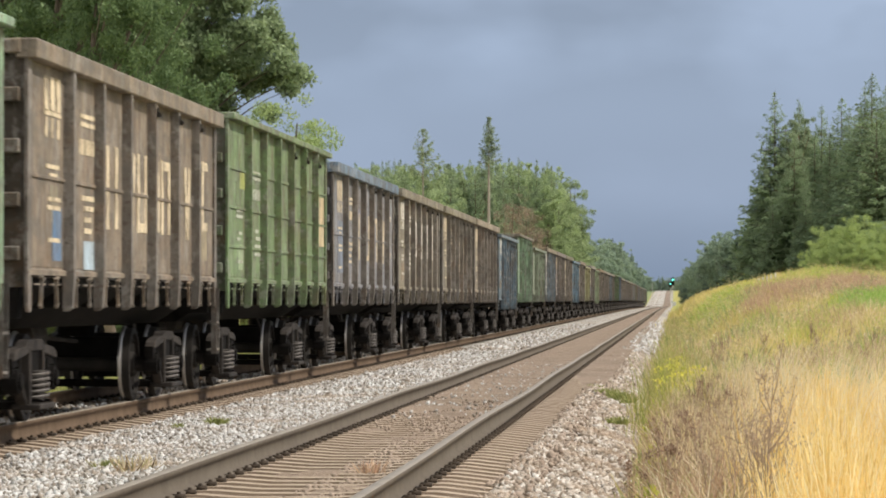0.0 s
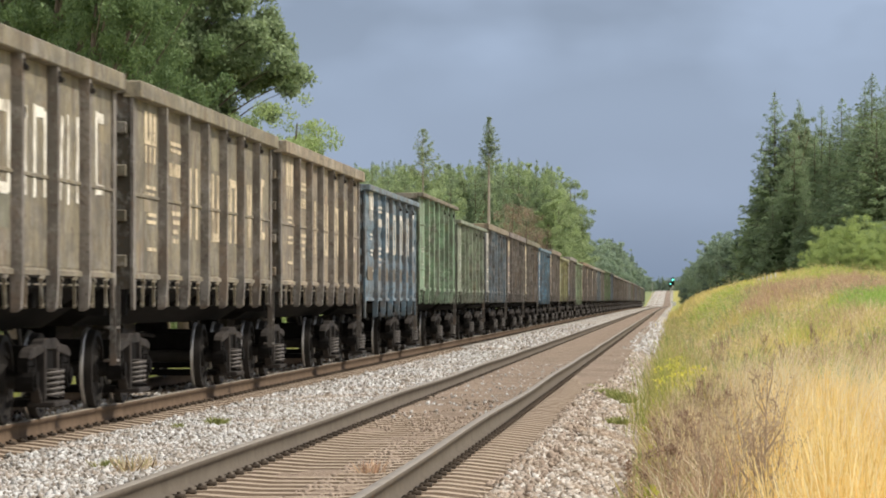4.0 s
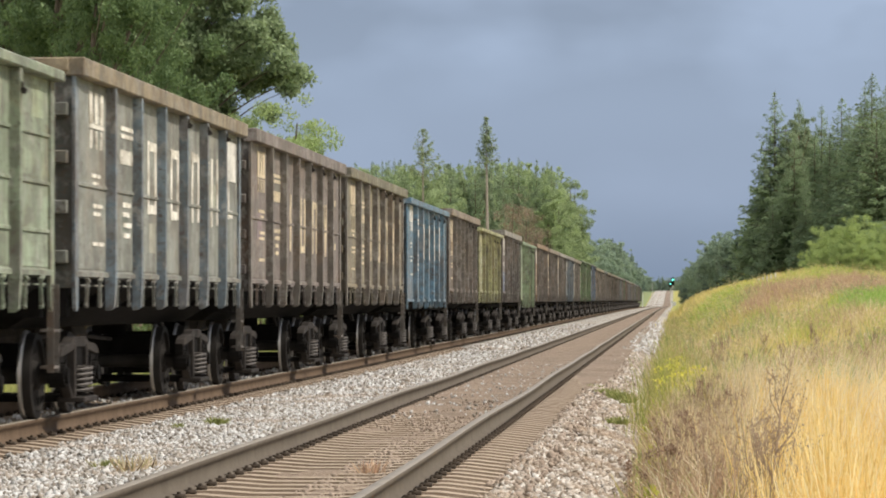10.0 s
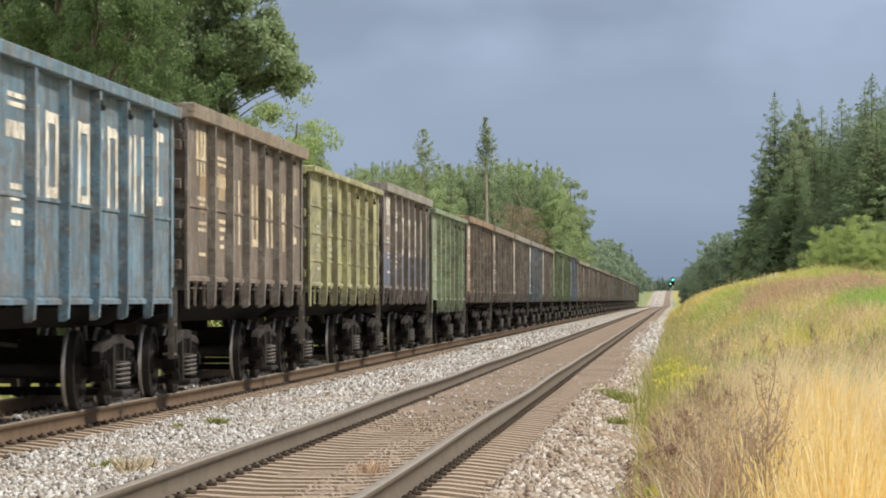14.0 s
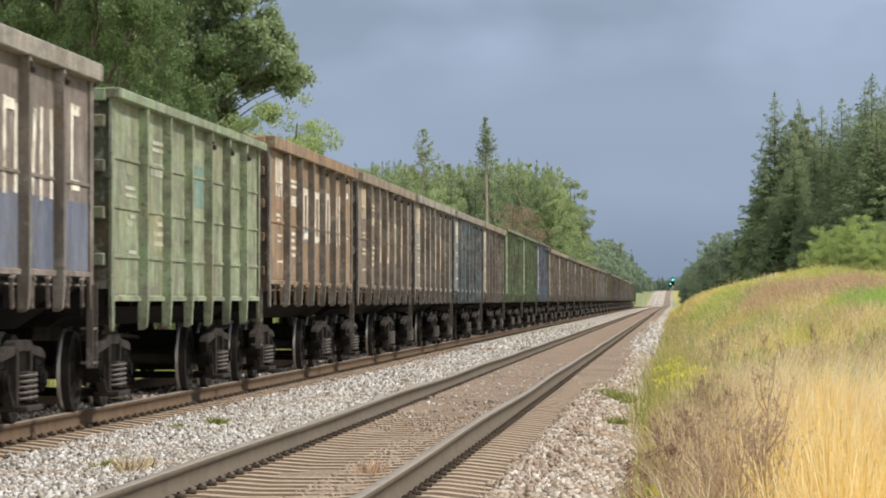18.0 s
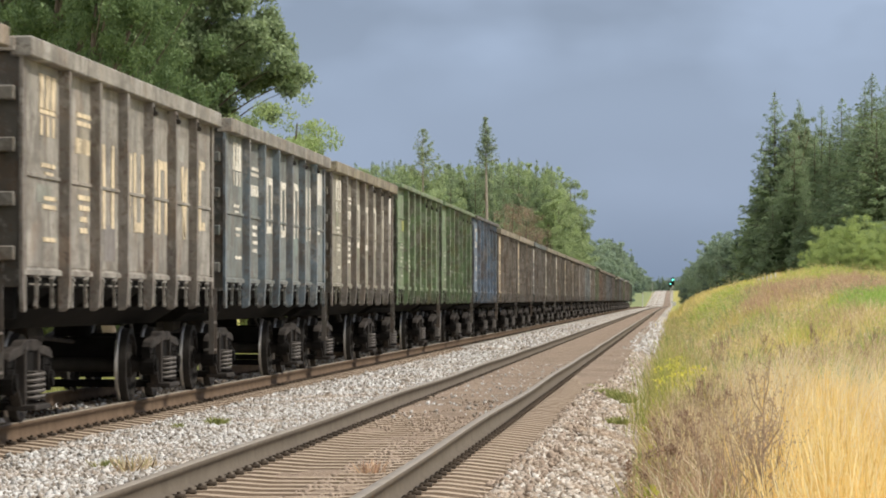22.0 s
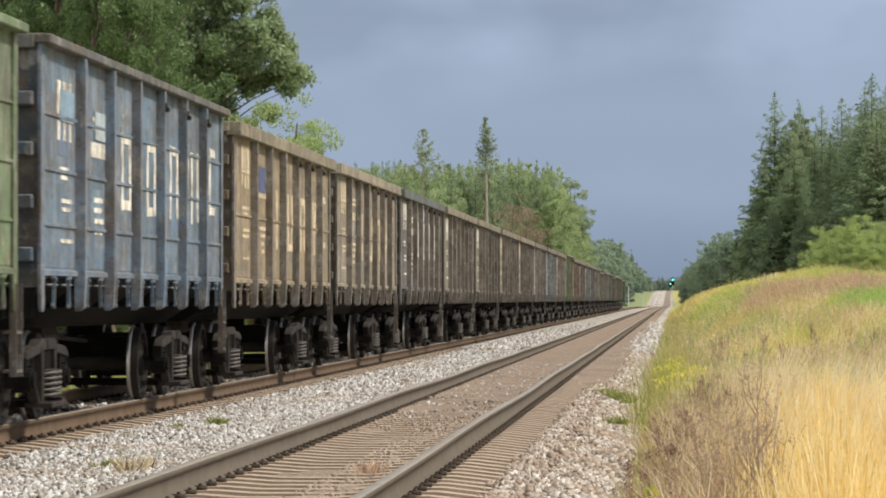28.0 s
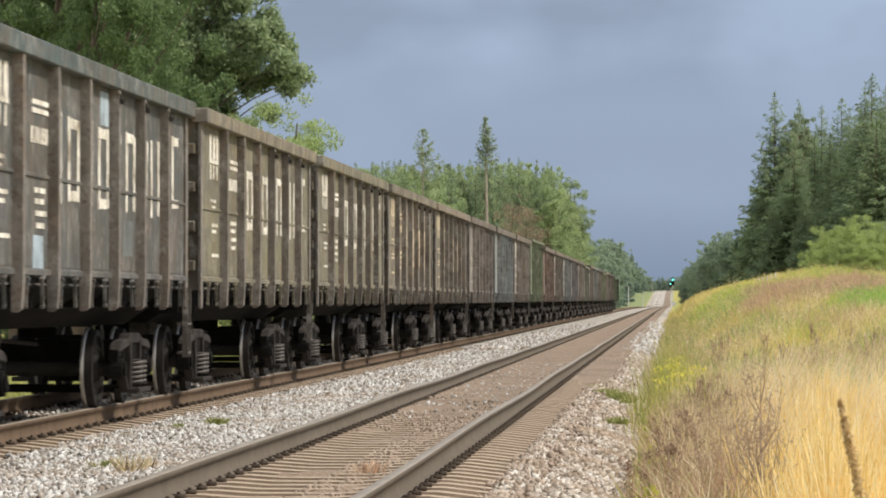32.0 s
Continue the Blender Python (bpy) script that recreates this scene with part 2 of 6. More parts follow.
PINE_BARK = plain("pine_bark", (0.24, 0.13, 0.075), (0.17, 0.10, 0.07), 0.95, 0, 4, 0.6)

# ---------------------------------------------------------------- ground
def ground_mat():
    k = Nodes("meadow_ground", 0.95, 0, 0.1)
    big = k.noise(0.09, k.place(shift=False), 4)
    fine = k.noise(2.2, k.place(shift=False), 5, 0.7)
    c = k.ramp(big, [(0.32, (0.44, 0.37, 0.15)), (0.45, (0.32, 0.33, 0.09)), (0.58, (0.46, 0.38, 0.14)), (0.68, (0.22, 0.29, 0.07))])
    c = k.mix(k.span(fine, 0.35, 0.75, 0.0, 0.35), c, (0.14, 0.115, 0.06))
    return k.color(c).bump(fine, 0.8, 0.15).mat


def ballast_mat():
    k = Nodes("limestone_ballast", 0.9, 0, 0.2)
    at = k.place(shift=False)
    v = k.n.new("ShaderNodeTexVoronoi")
    v.inputs["Scale"].default_value = 17
    k.l.new(at, v.inputs["Vector"])
    sep = k.n.new("ShaderNodeSeparateColor")
    k.l.new(v.outputs["Color"], sep.inputs[0])
    c = k.ramp(sep.outputs[0], [(0.0, (0.20, 0.175, 0.15)), (0.5, (0.38, 0.355, 0.32)), (1.0, (0.55, 0.53, 0.50))])
    c = k.mix(k.span(v.outputs["Distance"], 0.02, 0.055, 0.75, 0.0), c, (0.12, 0.10, 0.085))
    dust = k.noise(0.5, at, 4)
    c = k.mix(k.span(dust, 0.45, 0.7, 0.0, 0.5), c, (0.36, 0.28, 0.20))
    return k.color(c).bump(v.outputs["Distance"], 1.0, 0.04).mat


def dust_mat():
    k = Nodes("brown_track_dust", 0.95, 0, 0.15)
    at = k.place(shift=False)
    a, b = k.noise(1.1, at, 5), k.noise(14, at, 4, 0.7)
    c = k.mix(k.span(a, 0.35, 0.65), (0.262, 0.200, 0.150), (0.180, 0.137, 0.104))
    c = k.mix(k.span(b, 0.5, 0.66, 0.0, 0.6), c, (0.37, 0.290, 0.228))
    return k.color(c).bump(b, 1.0, 0.05).mat


GROUND, BALLAST, DUST = ground_mat(), ballast_mat(), dust_mat()
xs = np.unique(np.concatenate([np.linspace(-40, 40, 161), np.linspace(-400, 400, 41), np.linspace(-4000, 4000, 17)]))
ys = np.unique(np.concatenate([np.linspace(-60, 400, 185), np.linspace(400, 2200, 121), np.linspace(2200, 4900, 25), np.array([-2500, -800, -300])]))
gx, gy = np.meshgrid(xs, ys)
gv = np.stack([gx, gy, ground_z(gx, gy)], -1).reshape(-1, 3)
r_, c_ = np.meshgrid(np.arange(len(ys) - 1), np.arange(len(xs) - 1), indexing="ij")
i0 = (r_ * len(xs) + c_).ravel()
gf = np.stack([i0, i0 + 1, i0 + 1 + len(xs), i0 + len(xs)], -1)
me = mesh_np("ground", gv, gf, True)
me.materials.append(GROUND)
tagged(new("ground", me), "dry meadow ground with grass, falling and rising with the line", "ground", kind="structure")


def strip(name, section, y_list, mat, label, smooth_faces=True):
    """A cross section of (x, z over the rail tops) laid along the line."""
    yv = np.asarray(y_list, float)
    n = len(section)
    sec = np.asarray(section, float)
    pz = line_z(yv)
    v = np.zeros((len(yv), n, 3))
    v[:, :, 0] = sec[None, :, 0]
    v[:, :, 1] = yv[:, None]
    v[:, :, 2] = pz[:, None] + sec[None, :, 1]
    a, b = np.meshgrid(np.arange(len(yv) - 1), np.arange(n - 1), indexing="ij")
    i = (a * n + b).ravel()
    f = np.stack([i, i + n, i + n + 1, i + 1], -1)[:, ::-1]
    me_ = mesh_np(name, v.reshape(-1, 3), f, smooth_faces)
    me_.materials.append(mat)
    return tagged(new(name, me_), label, kind="structure")


VERGE = plain("verge_turf", (0.15, 0.20, 0.075), (0.24, 0.25, 0.11), 0.95, 0, 0.06, 0.3)
along = np.unique(np.concatenate([np.linspace(-60, 200, 105), np.linspace(200, 2200, 180), np.linspace(2200, 3000, 9)]))
N, T = NEAR_TRACK, TRAIN_TRACK
tagged(strip("ballast_bed", [(-10.3, -0.95), (-9.1, -0.24), (-8.7, -0.205), (-6.36, -0.205), (-6.30, -0.250), (-5.84, -0.250), (-5.05, -0.212), (-4.98, -0.20), (-4.3, -0.225),
       (N - 0.9, -0.235), (N + 0.9, -0.235), (N + 1.45, -0.25), (-0.80, -0.33), (-0.0, -0.60)], along, BALLAST,
       "pale limestone ballast under both tracks"), category="ballast")
tagged(strip("grass_verge", [(-34, -0.42), (-12.2, -0.74), (-10.4, -0.60), (-9.9, -0.80)], np.linspace(330, 2200, 150), VERGE,
       "dull green grass verge along the far line"), category="grass verge")
dust_along = np.unique(np.concatenate([np.arange(-20, 100, 0.35), along]))
dust = strip("track_dust", [(N + d, -0.20 if abs(d) < 1.2 else -0.25) for d in np.linspace(-1.0, 1.6, 27)], dust_along, DUST,
             "brown dust and grit between the rails")
co = np.empty(len(dust.data.vertices) * 3, np.float32)
dust.data.vertices.foreach_get("co", co)
co = co.reshape(-1, 3)
wob = np.random.default_rng(4).normal(size=len(co)) * 0.012 + 0.018 * np.sin(co[:, 1] * 0.9 + co[:, 0] * 2) + 0.012 * np.sin(co[:, 1] * 2.3)
inner = (np.abs(co[:, 0] - N) < 1.25)
co[:, 2] += np.where(inner, np.minimum(wob * 0.5 - 0.052 + 0.092 * smooth(34, 52, co[:, 1]) + 0.026 * np.clip(np.sin(co[:, 1] * 0.8 + co[:, 0] * 2.6) + np.sin(co[:, 1] * 1.9 - co[:, 0] * 4.1) + 0.3, -0.6, 2.0), 0.034), 0)
outer = co[:, 0] > N + 0.72
co[:, 2] = np.where(outer, np.minimum(line_z(co[:, 1]) - 0.262 + 0.082 * smooth(44, 66, co[:, 1]) + wob * 0.25, line_z(co[:, 1]) - 0.174), co[:, 2])
dust.data.vertices.foreach_set("co", co.ravel())
dust.data.update()


# ---------------------------------------------------------------- rails and sleepers
RAIL_SIDE = [(-0.075, -0.18), (-0.075, -0.168), (-0.014, -0.145), (-0.010, -0.055), (-0.037, -0.038), (-0.037, -0.006), (-0.030, 0.0),
             (0.030, 0.0), (0.037, -0.006), (0.037, -0.038), (0.010, -0.055), (0.014, -0.145), (0.075, -0.168), (0.075, -0.18)]
rail_along = np.unique(np.concatenate([np.linspace(-60, 120, 181), np.linspace(120, 400, 80), np.linspace(400, 2200, 120)]))


def rail(x, mat, label, wave):
    sec = [(x + u, v) for u, v in RAIL_SIDE]
    ob = strip("rail", sec, rail_along, mat, label, False)
    ob.data.materials.append(RAIL_TOP)
    n = len(sec)
    ob.data.polygons.foreach_set("material_index", np.tile([1 if j in (5, 6, 7) else 0 for j in range(n - 1)], len(rail_along) - 1).astype(np.int32))
    if wave:
        co = np.empty(len(ob.data.vertices) * 3, np.float32)
        ob.data.vertices.foreach_get("co", co)
        co = co.reshape(-1, 3)
        yy = co[:, 1]
        co[:, 0] += 0.010 * np.sin(yy * 0.21 + x) * np.exp(-((yy - 45) / 60) ** 2)
        co[:, 2] += 0.008 * np.sin(yy * 0.33 + 2 * x) * np.exp(-((yy - 45) / 60) ** 2)
        ob.data.vertices.foreach_set("co", co.ravel())
        ob.data.update()
    return tagged(ob, category="rail", group="rails")


rail(N + GAUGE_HALF, RAIL_DUSTY, "dusty steel rail with a worn bright head", True)
rail(N - GAUGE_HALF, RAIL_DUSTY, "dusty steel rail with a worn bright head", True)
rail(T + GAUGE_HALF, RAIL, "rusty brown steel rail under the train", False)
rail(T - GAUGE_HALF, RAIL, "rusty brown steel rail under the train", False)


def sleeper_mesh():
    """Concrete sleeper: level under the rails, waisted in the middle, falling off towards its ends."""
    bm = bmesh.new()
    rings = []
    for x, dz, k in ((-1.35, -0.042, 0.86), (-1.02, -0.004, 1.0), (-0.60, 0.0, 1.0), (-0.32, -0.020, 0.90), (0.32, -0.020, 0.90), (0.60, 0.0, 1.0), (1.02, -0.004, 1.0), (1.35, -0.042, 0.86)):
        rings.append([bm.verts.new(p) for p in ((x, -0.14 * k, -0.14), (x, 0.14 * k, -0.14), (x, 0.11 * k, dz), (x, -0.11 * k, dz))])
    for u, v in zip(rings[:-1], rings[1:]):
        for i in range(4):
            bm.faces.new((u[i], u[(i + 1) % 4], v[(i + 1) % 4], v[i]))
    bm.faces.new(rings[0][::-1])
    bm.faces.new(rings[-1])
    bmesh.ops.recalc_face_normals(bm, faces=bm.faces)
    me_ = bpy.data.meshes.new("sleeper")
    bm.to_mesh(me_)
    bm.free()
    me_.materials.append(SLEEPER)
    me_.materials.append(SLEEPER_SHADE)
    # only the tops stay pale; sides and ends carry the painted shade
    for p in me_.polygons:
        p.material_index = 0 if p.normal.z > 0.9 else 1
    return me_


def clip_mesh():
    bm = bmesh.new()
    box(bm, 0, 0, 0.014, 0.085, 0.10, 0.030)
    rod(bm, (0.0, 0, 0.02), (0.0, 0, 0.046), 0.016, 6)
    me_ = bpy.data.meshes.new("rail_clip")
    bm.to_mesh(me_)
    bm.free()
    me_.materials.append(CLIP)
    return me_


SLEEPER_STEP = 0.545
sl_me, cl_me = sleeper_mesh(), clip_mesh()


def tile_mesh(name, me_, places, mat):
    """Copies of one small mesh at many places, joined."""
    n = len(me_.vertices)
    co = np.empty(n * 3, np.float32)
    me_.vertices.foreach_get("co", co)
    me_.calc_loop_triangles()
    tri = np.empty(len(me_.loop_triangles) * 3, np.int32)
    me_.loop_triangles.foreach_get("vertices", tri)
    pl = np.asarray(places, np.float32)
    v = (co.reshape(1, n, 3) + pl[:, None, :]).reshape(-1, 3)
    f = (tri.reshape(1, -1, 3) + (np.arange(len(pl)) * n)[:, None, None]).reshape(-1, 3)
    out = mesh_np(name, v, f)
    out.materials.append(mat)
    return out


for cx, first, label in ((N, 20.0, "dusty concrete sleepers of the empty track"), (T, 20.0, "dusty concrete sleepers under the train")):
    base = tagged(new("sleepers", None), label, "sleepers", kind="structure")
    rnd = random.Random(int(-cx * 10))
    clips = []
    for i in range(-50, 2600):
        y = first + i * SLEEPER_STEP
        if y > 330:
            break
        z = float(line_z(np.float64(y))) - 0.183
        if y < 100:
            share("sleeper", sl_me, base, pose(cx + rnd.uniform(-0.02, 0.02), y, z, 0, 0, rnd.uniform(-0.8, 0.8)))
        if y < 330:
            for r in (-GAUGE_HALF, GAUGE_HALF):
                for s in (-1, 1):
                    clips.append((cx + r + s * 0.105, y, z + 0.0))
    me = tile_mesh("rail_clips", cl_me, clips, CLIP)
    tagged(share("rail_clips", me, base), "black iron clips along the rail feet", kind="stuff")


def stones(name, n, x0, x1, y0, y1, size, level, seed, bias=1.0, mat=None):
    """Crushed stone: n sharp chips, joined."""
    g = np.random.default_rng(seed)
    y = y0 + (y1 - y0) * g.uniform(0, 1, n) ** bias
    x = g.uniform(x0, x1, n)
    octa = np.array([(1, 0, 0), (0, 1, 0), (-1, 0, 0), (0, -1, 0), (0.1, 0.1, 1), (0, -0.1, -1)], float)
    tri = np.array([(0, 1, 4), (1, 2, 4), (2, 3, 4), (3, 0, 4), (1, 0, 5), (2, 1, 5), (3, 2, 5), (0, 3, 5)])
    v = octa[None] * g.uniform(0.55, 1.25, (n, 6, 1)) + g.normal(size=(n, 6, 3)) * 0.16
    v = v * (size * g.uniform(0.55, 1.35, (n, 1, 1))) * g.uniform(0.6, 1.2, (n, 1, 3))
    q = g.normal(size=(n, 4))
    q /= np.linalg.norm(q, axis=1, keepdims=True)
    w_, a, b, c = q.T
    rot = np.stack([1 - 2 * (b * b + c * c), 2 * (a * b - c * w_), 2 * (a * c + b * w_), 2 * (a * b + c * w_), 1 - 2 * (a * a + c * c), 2 * (b * c - a * w_),
                    2 * (a * c - b * w_), 2 * (b * c + a * w_), 1 - 2 * (a * a + b * b)], 1).reshape(n, 3, 3)
    v = np.einsum("nij,nkj->nki", rot, v)
    z = line_z(y) + level(x) + g.uniform(-0.2, 0.6, n) * size
    v += np.stack([x, y, z], 1)[:, None, :]
    f = tri[None] + (np.arange(n) * 6)[:, None, None]
    me_ = mesh_np(name, v.reshape(-1, 3), f.reshape(-1, 3))
    me_.materials.append(mat or STONE)
    return tagged(new(name, me_), "loose white and grey limestone chips of the ballast", "ballast stones", kind="stuff")


def stone_mat():
    k = Nodes("limestone_chips", 0.85, 0, 0.25)
    c = k.ramp(k.island(), [(0.0, (0.11, 0.092, 0.075)), (0.25, (0.26, 0.230, 0.197)), (0.6, (0.42, 0.412, 0.402)), (1.0, (0.64, 0.645, 0.65))])
    at = k.place(shift=False)
    c = k.mix(k.span(k.noise(0.7, at, 4), 0.47, 0.66, 0.0, 0.50), c, (0.34, 0.262, 0.195))
    return k.color(k.mix(k.span(k.noise(40, at, 2), 0.45, 0.7, 0.0, 0.35), c, (0.25, 0.21, 0.17))).mat


def shoulder_mat():
    k = Nodes("dusty_limestone_chips", 0.9, 0, 0.2)
    c = k.ramp(k.island(), [(0.0, (0.085, 0.066, 0.050)), (0.3, (0.25, 0.205, 0.165)), (0.65, (0.43, 0.385, 0.335)), (1.0, (0.63, 0.60, 0.565))])
    at = k.place(shift=False)
    c = k.mix(k.span(k.noise(0.9, at, 4), 0.42, 0.62, 0.0, 0.7), c, (0.30, 0.222, 0.158))
    return k.color(k.mix(k.span(k.noise(40, at, 2), 0.45, 0.7, 0.0, 0.4), c, (0.23, 0.18, 0.135))).mat


STONE, DUSTY_STONE = stone_mat(), shoulder_mat()
GRIT = plain("brown_grit", (0.25, 0.190, 0.147), (0.38, 0.305, 0.245), 0.95, 0, 1.2, 0.3)
stones("ballast_stones", 40000, -5.72, -3.72, 22, 50, 0.032, lambda x: -0.225 + 0 * x, 1)
stones("ballast_stones", 22000, -5.75, -3.72, 50, 95, 0.039, lambda x: -0.225 + 0 * x, 2, 1.3)
stones("ballast_stones", 9000, -5.75, -3.72, 95, 190, 0.07, lambda x: -0.225 + 0 * x, 3, 1.3)
SHOULDER = lambda x: np.interp(x, [-1.9, -1.26, -0.80, 0.0], [-0.25, -0.245, -0.325, -0.58])
stones("ballast_stones", 18000, -1.34, -0.12, 22, 45, 0.036, SHOULDER, 4, 1.0, DUSTY_STONE)
stones("ballast_stones", 14000, -1.34, -0.12, 45, 95, 0.044, SHOULDER, 5, 1.2, DUSTY_STONE)
stones("ballast_stones", 3500, -1.40, -0.12, 95, 220, 0.075, SHOULDER, 6, 1.3)
stones("ballast_stones", 2200, -3.45, -1.98, 36, 100, 0.024, lambda x: -0.190 + 0 * x, 7, 1.0, GRIT)
stones("ballast_stones", 1700, -2.75, -2.0, 24, 42, 0.026, lambda x: -0.222 + 0 * x, 39, 1.0, GRIT)
stones("ballast_stones", 350, -3.3, -2.1, 40, 75, 0.026, lambda x: -0.175 + 0 * x, 37, 1.0)
stones("ballast_stones", 1500, -1.42, -1.02, 24, 80, 0.034, lambda x: -0.238 + 0 * x, 17, 1.0, GRIT)
stones("ballast_stones", 1200, -5.86, -5.66, 22, 60, 0.035, lambda x: -0.215 + 0 * x, 8)
stones("ballast_stones", 5000, -8.0, -6.55, 22, 120, 0.045, lambda x: -0.21 + 0 * x, 9)

# ---------------------------------------------------------------- the goods train
HALF = 1.385                               # centre line to the side sheets
POSTS = (-6.30, -4.375, -2.625, -0.875, 0.875, 2.625, 4.375, 6.30)
WHEEL_R = 0.429


def side_frame():
    """Cast side frame of a bogie: an arch with a window and a lower belt, and the dark axle boxes in their jaws."""
    bm = bmesh.new()
    lo, hi = -0.05, 0.05
    prism(bm, [(-1.12, 0.62), (-1.06, 0.69), (-0.92, 0.73), (-0.50, 0.755), (-0.40, 0.79), (-0.32, 0.81), (0.32, 0.81), (0.40, 0.79), (0.50, 0.755), (0.92, 0.73), (1.06, 0.69), (1.12, 0.62),
               (1.00, 0.62), (0.46, 0.67), (0.34, 0.70), (-0.34, 0.70), (-0.46, 0.67), (-1.00, 0.62)], "x", lo, hi + 0.02)
    for s in (-1, 1):
        prism(bm, [(s * 0.72, 0.50), (s * 0.67, 0.42), (s * 0.36, 0.16), (s * 0.33, 0.21)], "x", lo, hi)
        prism(bm, [(s * 0.37, 0.18), (s * 0.31, 0.18), (s * 0.31, 0.74), (s * 0.40, 0.74)], "x", lo - 0.03, hi + 0.03)
    prism(bm, [(-0.40, 0.15), (0.40, 0.15), (0.40, 0.205), (-0.40, 0.205)], "x", lo - 0.05, hi + 0.13)
    bmesh.ops.bevel(bm, geom=list(bm.edges), offset=0.010, segments=1, affect="EDGES")
    old = set(bm.faces)
    for s in (-1, 1):
        prism(bm, [(s * 1.13, 0.64), (s * 1.07, 0.64), (s * 1.07, 0.50), (s * 1.11, 0.50)], "x", lo, hi)
        prism(bm, [(s * 0.78, 0.68), (s * 0.70, 0.68), (s * 0.69, 0.46), (s * 0.75, 0.44)], "x", lo, hi)
        rod(bm, (-0.09, s * 0.925, 0.429), (0.08, s * 0.925, 0.429), 0.12, 14)
        rod(bm, (0.08, s * 0.925, 0.429), (0.11, s * 0.925, 0.429), 0.08, 12)
        box(bm, 0, s * 0.925, 0.60, 0.09, 0.22, 0.08)
    for f in bm.faces:
        if f not in old:
            f.material_index = 1
    return bm


def spring():
    """One coil spring: a helix of round bar."""
    bm = bmesh.new()
    turns, seg = 5.5, 11
    prev = None
    for i in range(int(turns * seg) + 1):
        t = i / seg * 2 * math.pi
        c = Vector((0.105 * math.cos(t), 0.105 * math.sin(t), 0.225 + 0.29 * i / (turns * seg)))
        d = Vector((math.cos(t), math.sin(t), 0))
        ring = [bm.verts.new(c + d * 0.020 * math.cos(b) + Vector((0, 0, 0.020 * math.sin(b)))) for b in (0.8, 2.4, 3.9, 5.5)]
        if prev:
            for b in range(4):
                bm.faces.new((prev[b], ring[b], ring[(b + 1) % 4], prev[(b + 1) % 4]))
        prev = ring
    bmesh.ops.recalc_face_normals(bm, faces=bm.faces)
    return bm


def wheelset_bm():
    """Axle with two flanged disc wheels, spinning about its own x axis."""
    bm = bmesh.new()
    n = 32
    for s in (-1, 1):
        worn = 0.905
        prof = [(0.09, 0.70), (0.13, 0.71), (0.14, 0.745), (0.37, 0.765), (0.41, 0.722), (0.503, 0.725), (0.498, 0.748), (0.478, 0.762), (0.470, 0.85), (0.405, 0.853), (0.385, 0.81), (0.17, 0.80), (0.15, 0.86), (0.09, 0.87)]
        rings = []
        for r, x in prof:
            r *= worn
            rings.append([bm.verts.new((s * x, r * math.cos(2 * math.pi * a / n), r * math.sin(2 * math.pi * a / n))) for a in range(n)])
        for i in range(len(prof) - 1):
            for a in range(n):
                fc = bm.faces.new((rings[i][a], rings[i][(a + 1) % n], rings[i + 1][(a + 1) % n], rings[i + 1][a]))
                fc.material_index = 1 if i in (5, 6) else 0
        for a in range(0, n, 8):
            t = 2 * math.pi * a / n
            box(bm, s * 0.835, 0.27 * math.cos(t), 0.27 * math.sin(t), 0.02, 0.05, 0.05)
    rod(bm, (-1.08, 0, 0), (1.08, 0, 0), 0.085, 14)
    bmesh.ops.recalc_face_normals(bm, faces=bm.faces)
    return bm


def add_bogie(wagon, y, parts_of):
    bogie = part("bogie", bolster_bm(), BLACK, wagon, "black cast steel bogie", 0.008, at=(0, y, 0))
    for s in (-1, 1):
        f = share("side_frame", parts_of["frame"], bogie, pose(s * 1.05, 0, 0, 0, 0, 0 if s > 0 else 180))
        for u, d in ((0.05, -0.17), (0.05, 0.11), (-0.10, -0.02)):
            if s > 0 or u > 0:
                share("spring", parts_of["spring"], bogie, pose(s * (1.06 + u), d, 0))
    for d in (-0.925, 0.925):
        w = share("wheelset", parts_of["wheel"], bogie, pose(0, d, WHEEL_R))
    for d in (-1.25, 1.25):
        share("brake_beam", parts_of["beam"], bogie, pose(0, d * 0.42, 0.40))
    return bogie


def bolster_bm():
    bm = bmesh.new()
    box(bm, 0, 0, 0.62, 2.20, 0.42, 0.24)
    box(bm, 0, 0, 0.19, 2.10, 0.62, 0.08)
    rod(bm, (0, 0, 0.75), (0, 0, 0.95), 0.22, 14)
    return bm


def mesh_of(name, bm, *mats, soft=False):
    me_ = bpy.data.meshes.new(name)
    bm.to_mesh(me_)
    bm.free()
    for m in mats:
        me_.materials.append(m)
    if soft:
        for p in me_.polygons:
            p.use_smooth = True
    return me_


def beam_bm():
    bm = bmesh.new()
    rod(bm, (-0.75, 0, 0), (0.75, 0, 0), 0.05, 8)
    for s in (-1, 1):
        box(bm, s * 0.79, 0.05, 0.05, 0.07, 0.07, 0.32)
    return bm


RUN = {"frame": mesh_of("side_frame", side_frame(), CAST, BLACK), "spring": mesh_of("spring", spring(), SPRING_STEEL, soft=True),
       "wheel": mesh_of("wheelset", wheelset_bm(), WHEEL, TREAD), "beam": mesh_of("brake_beam", beam_bm(), BLACK)}


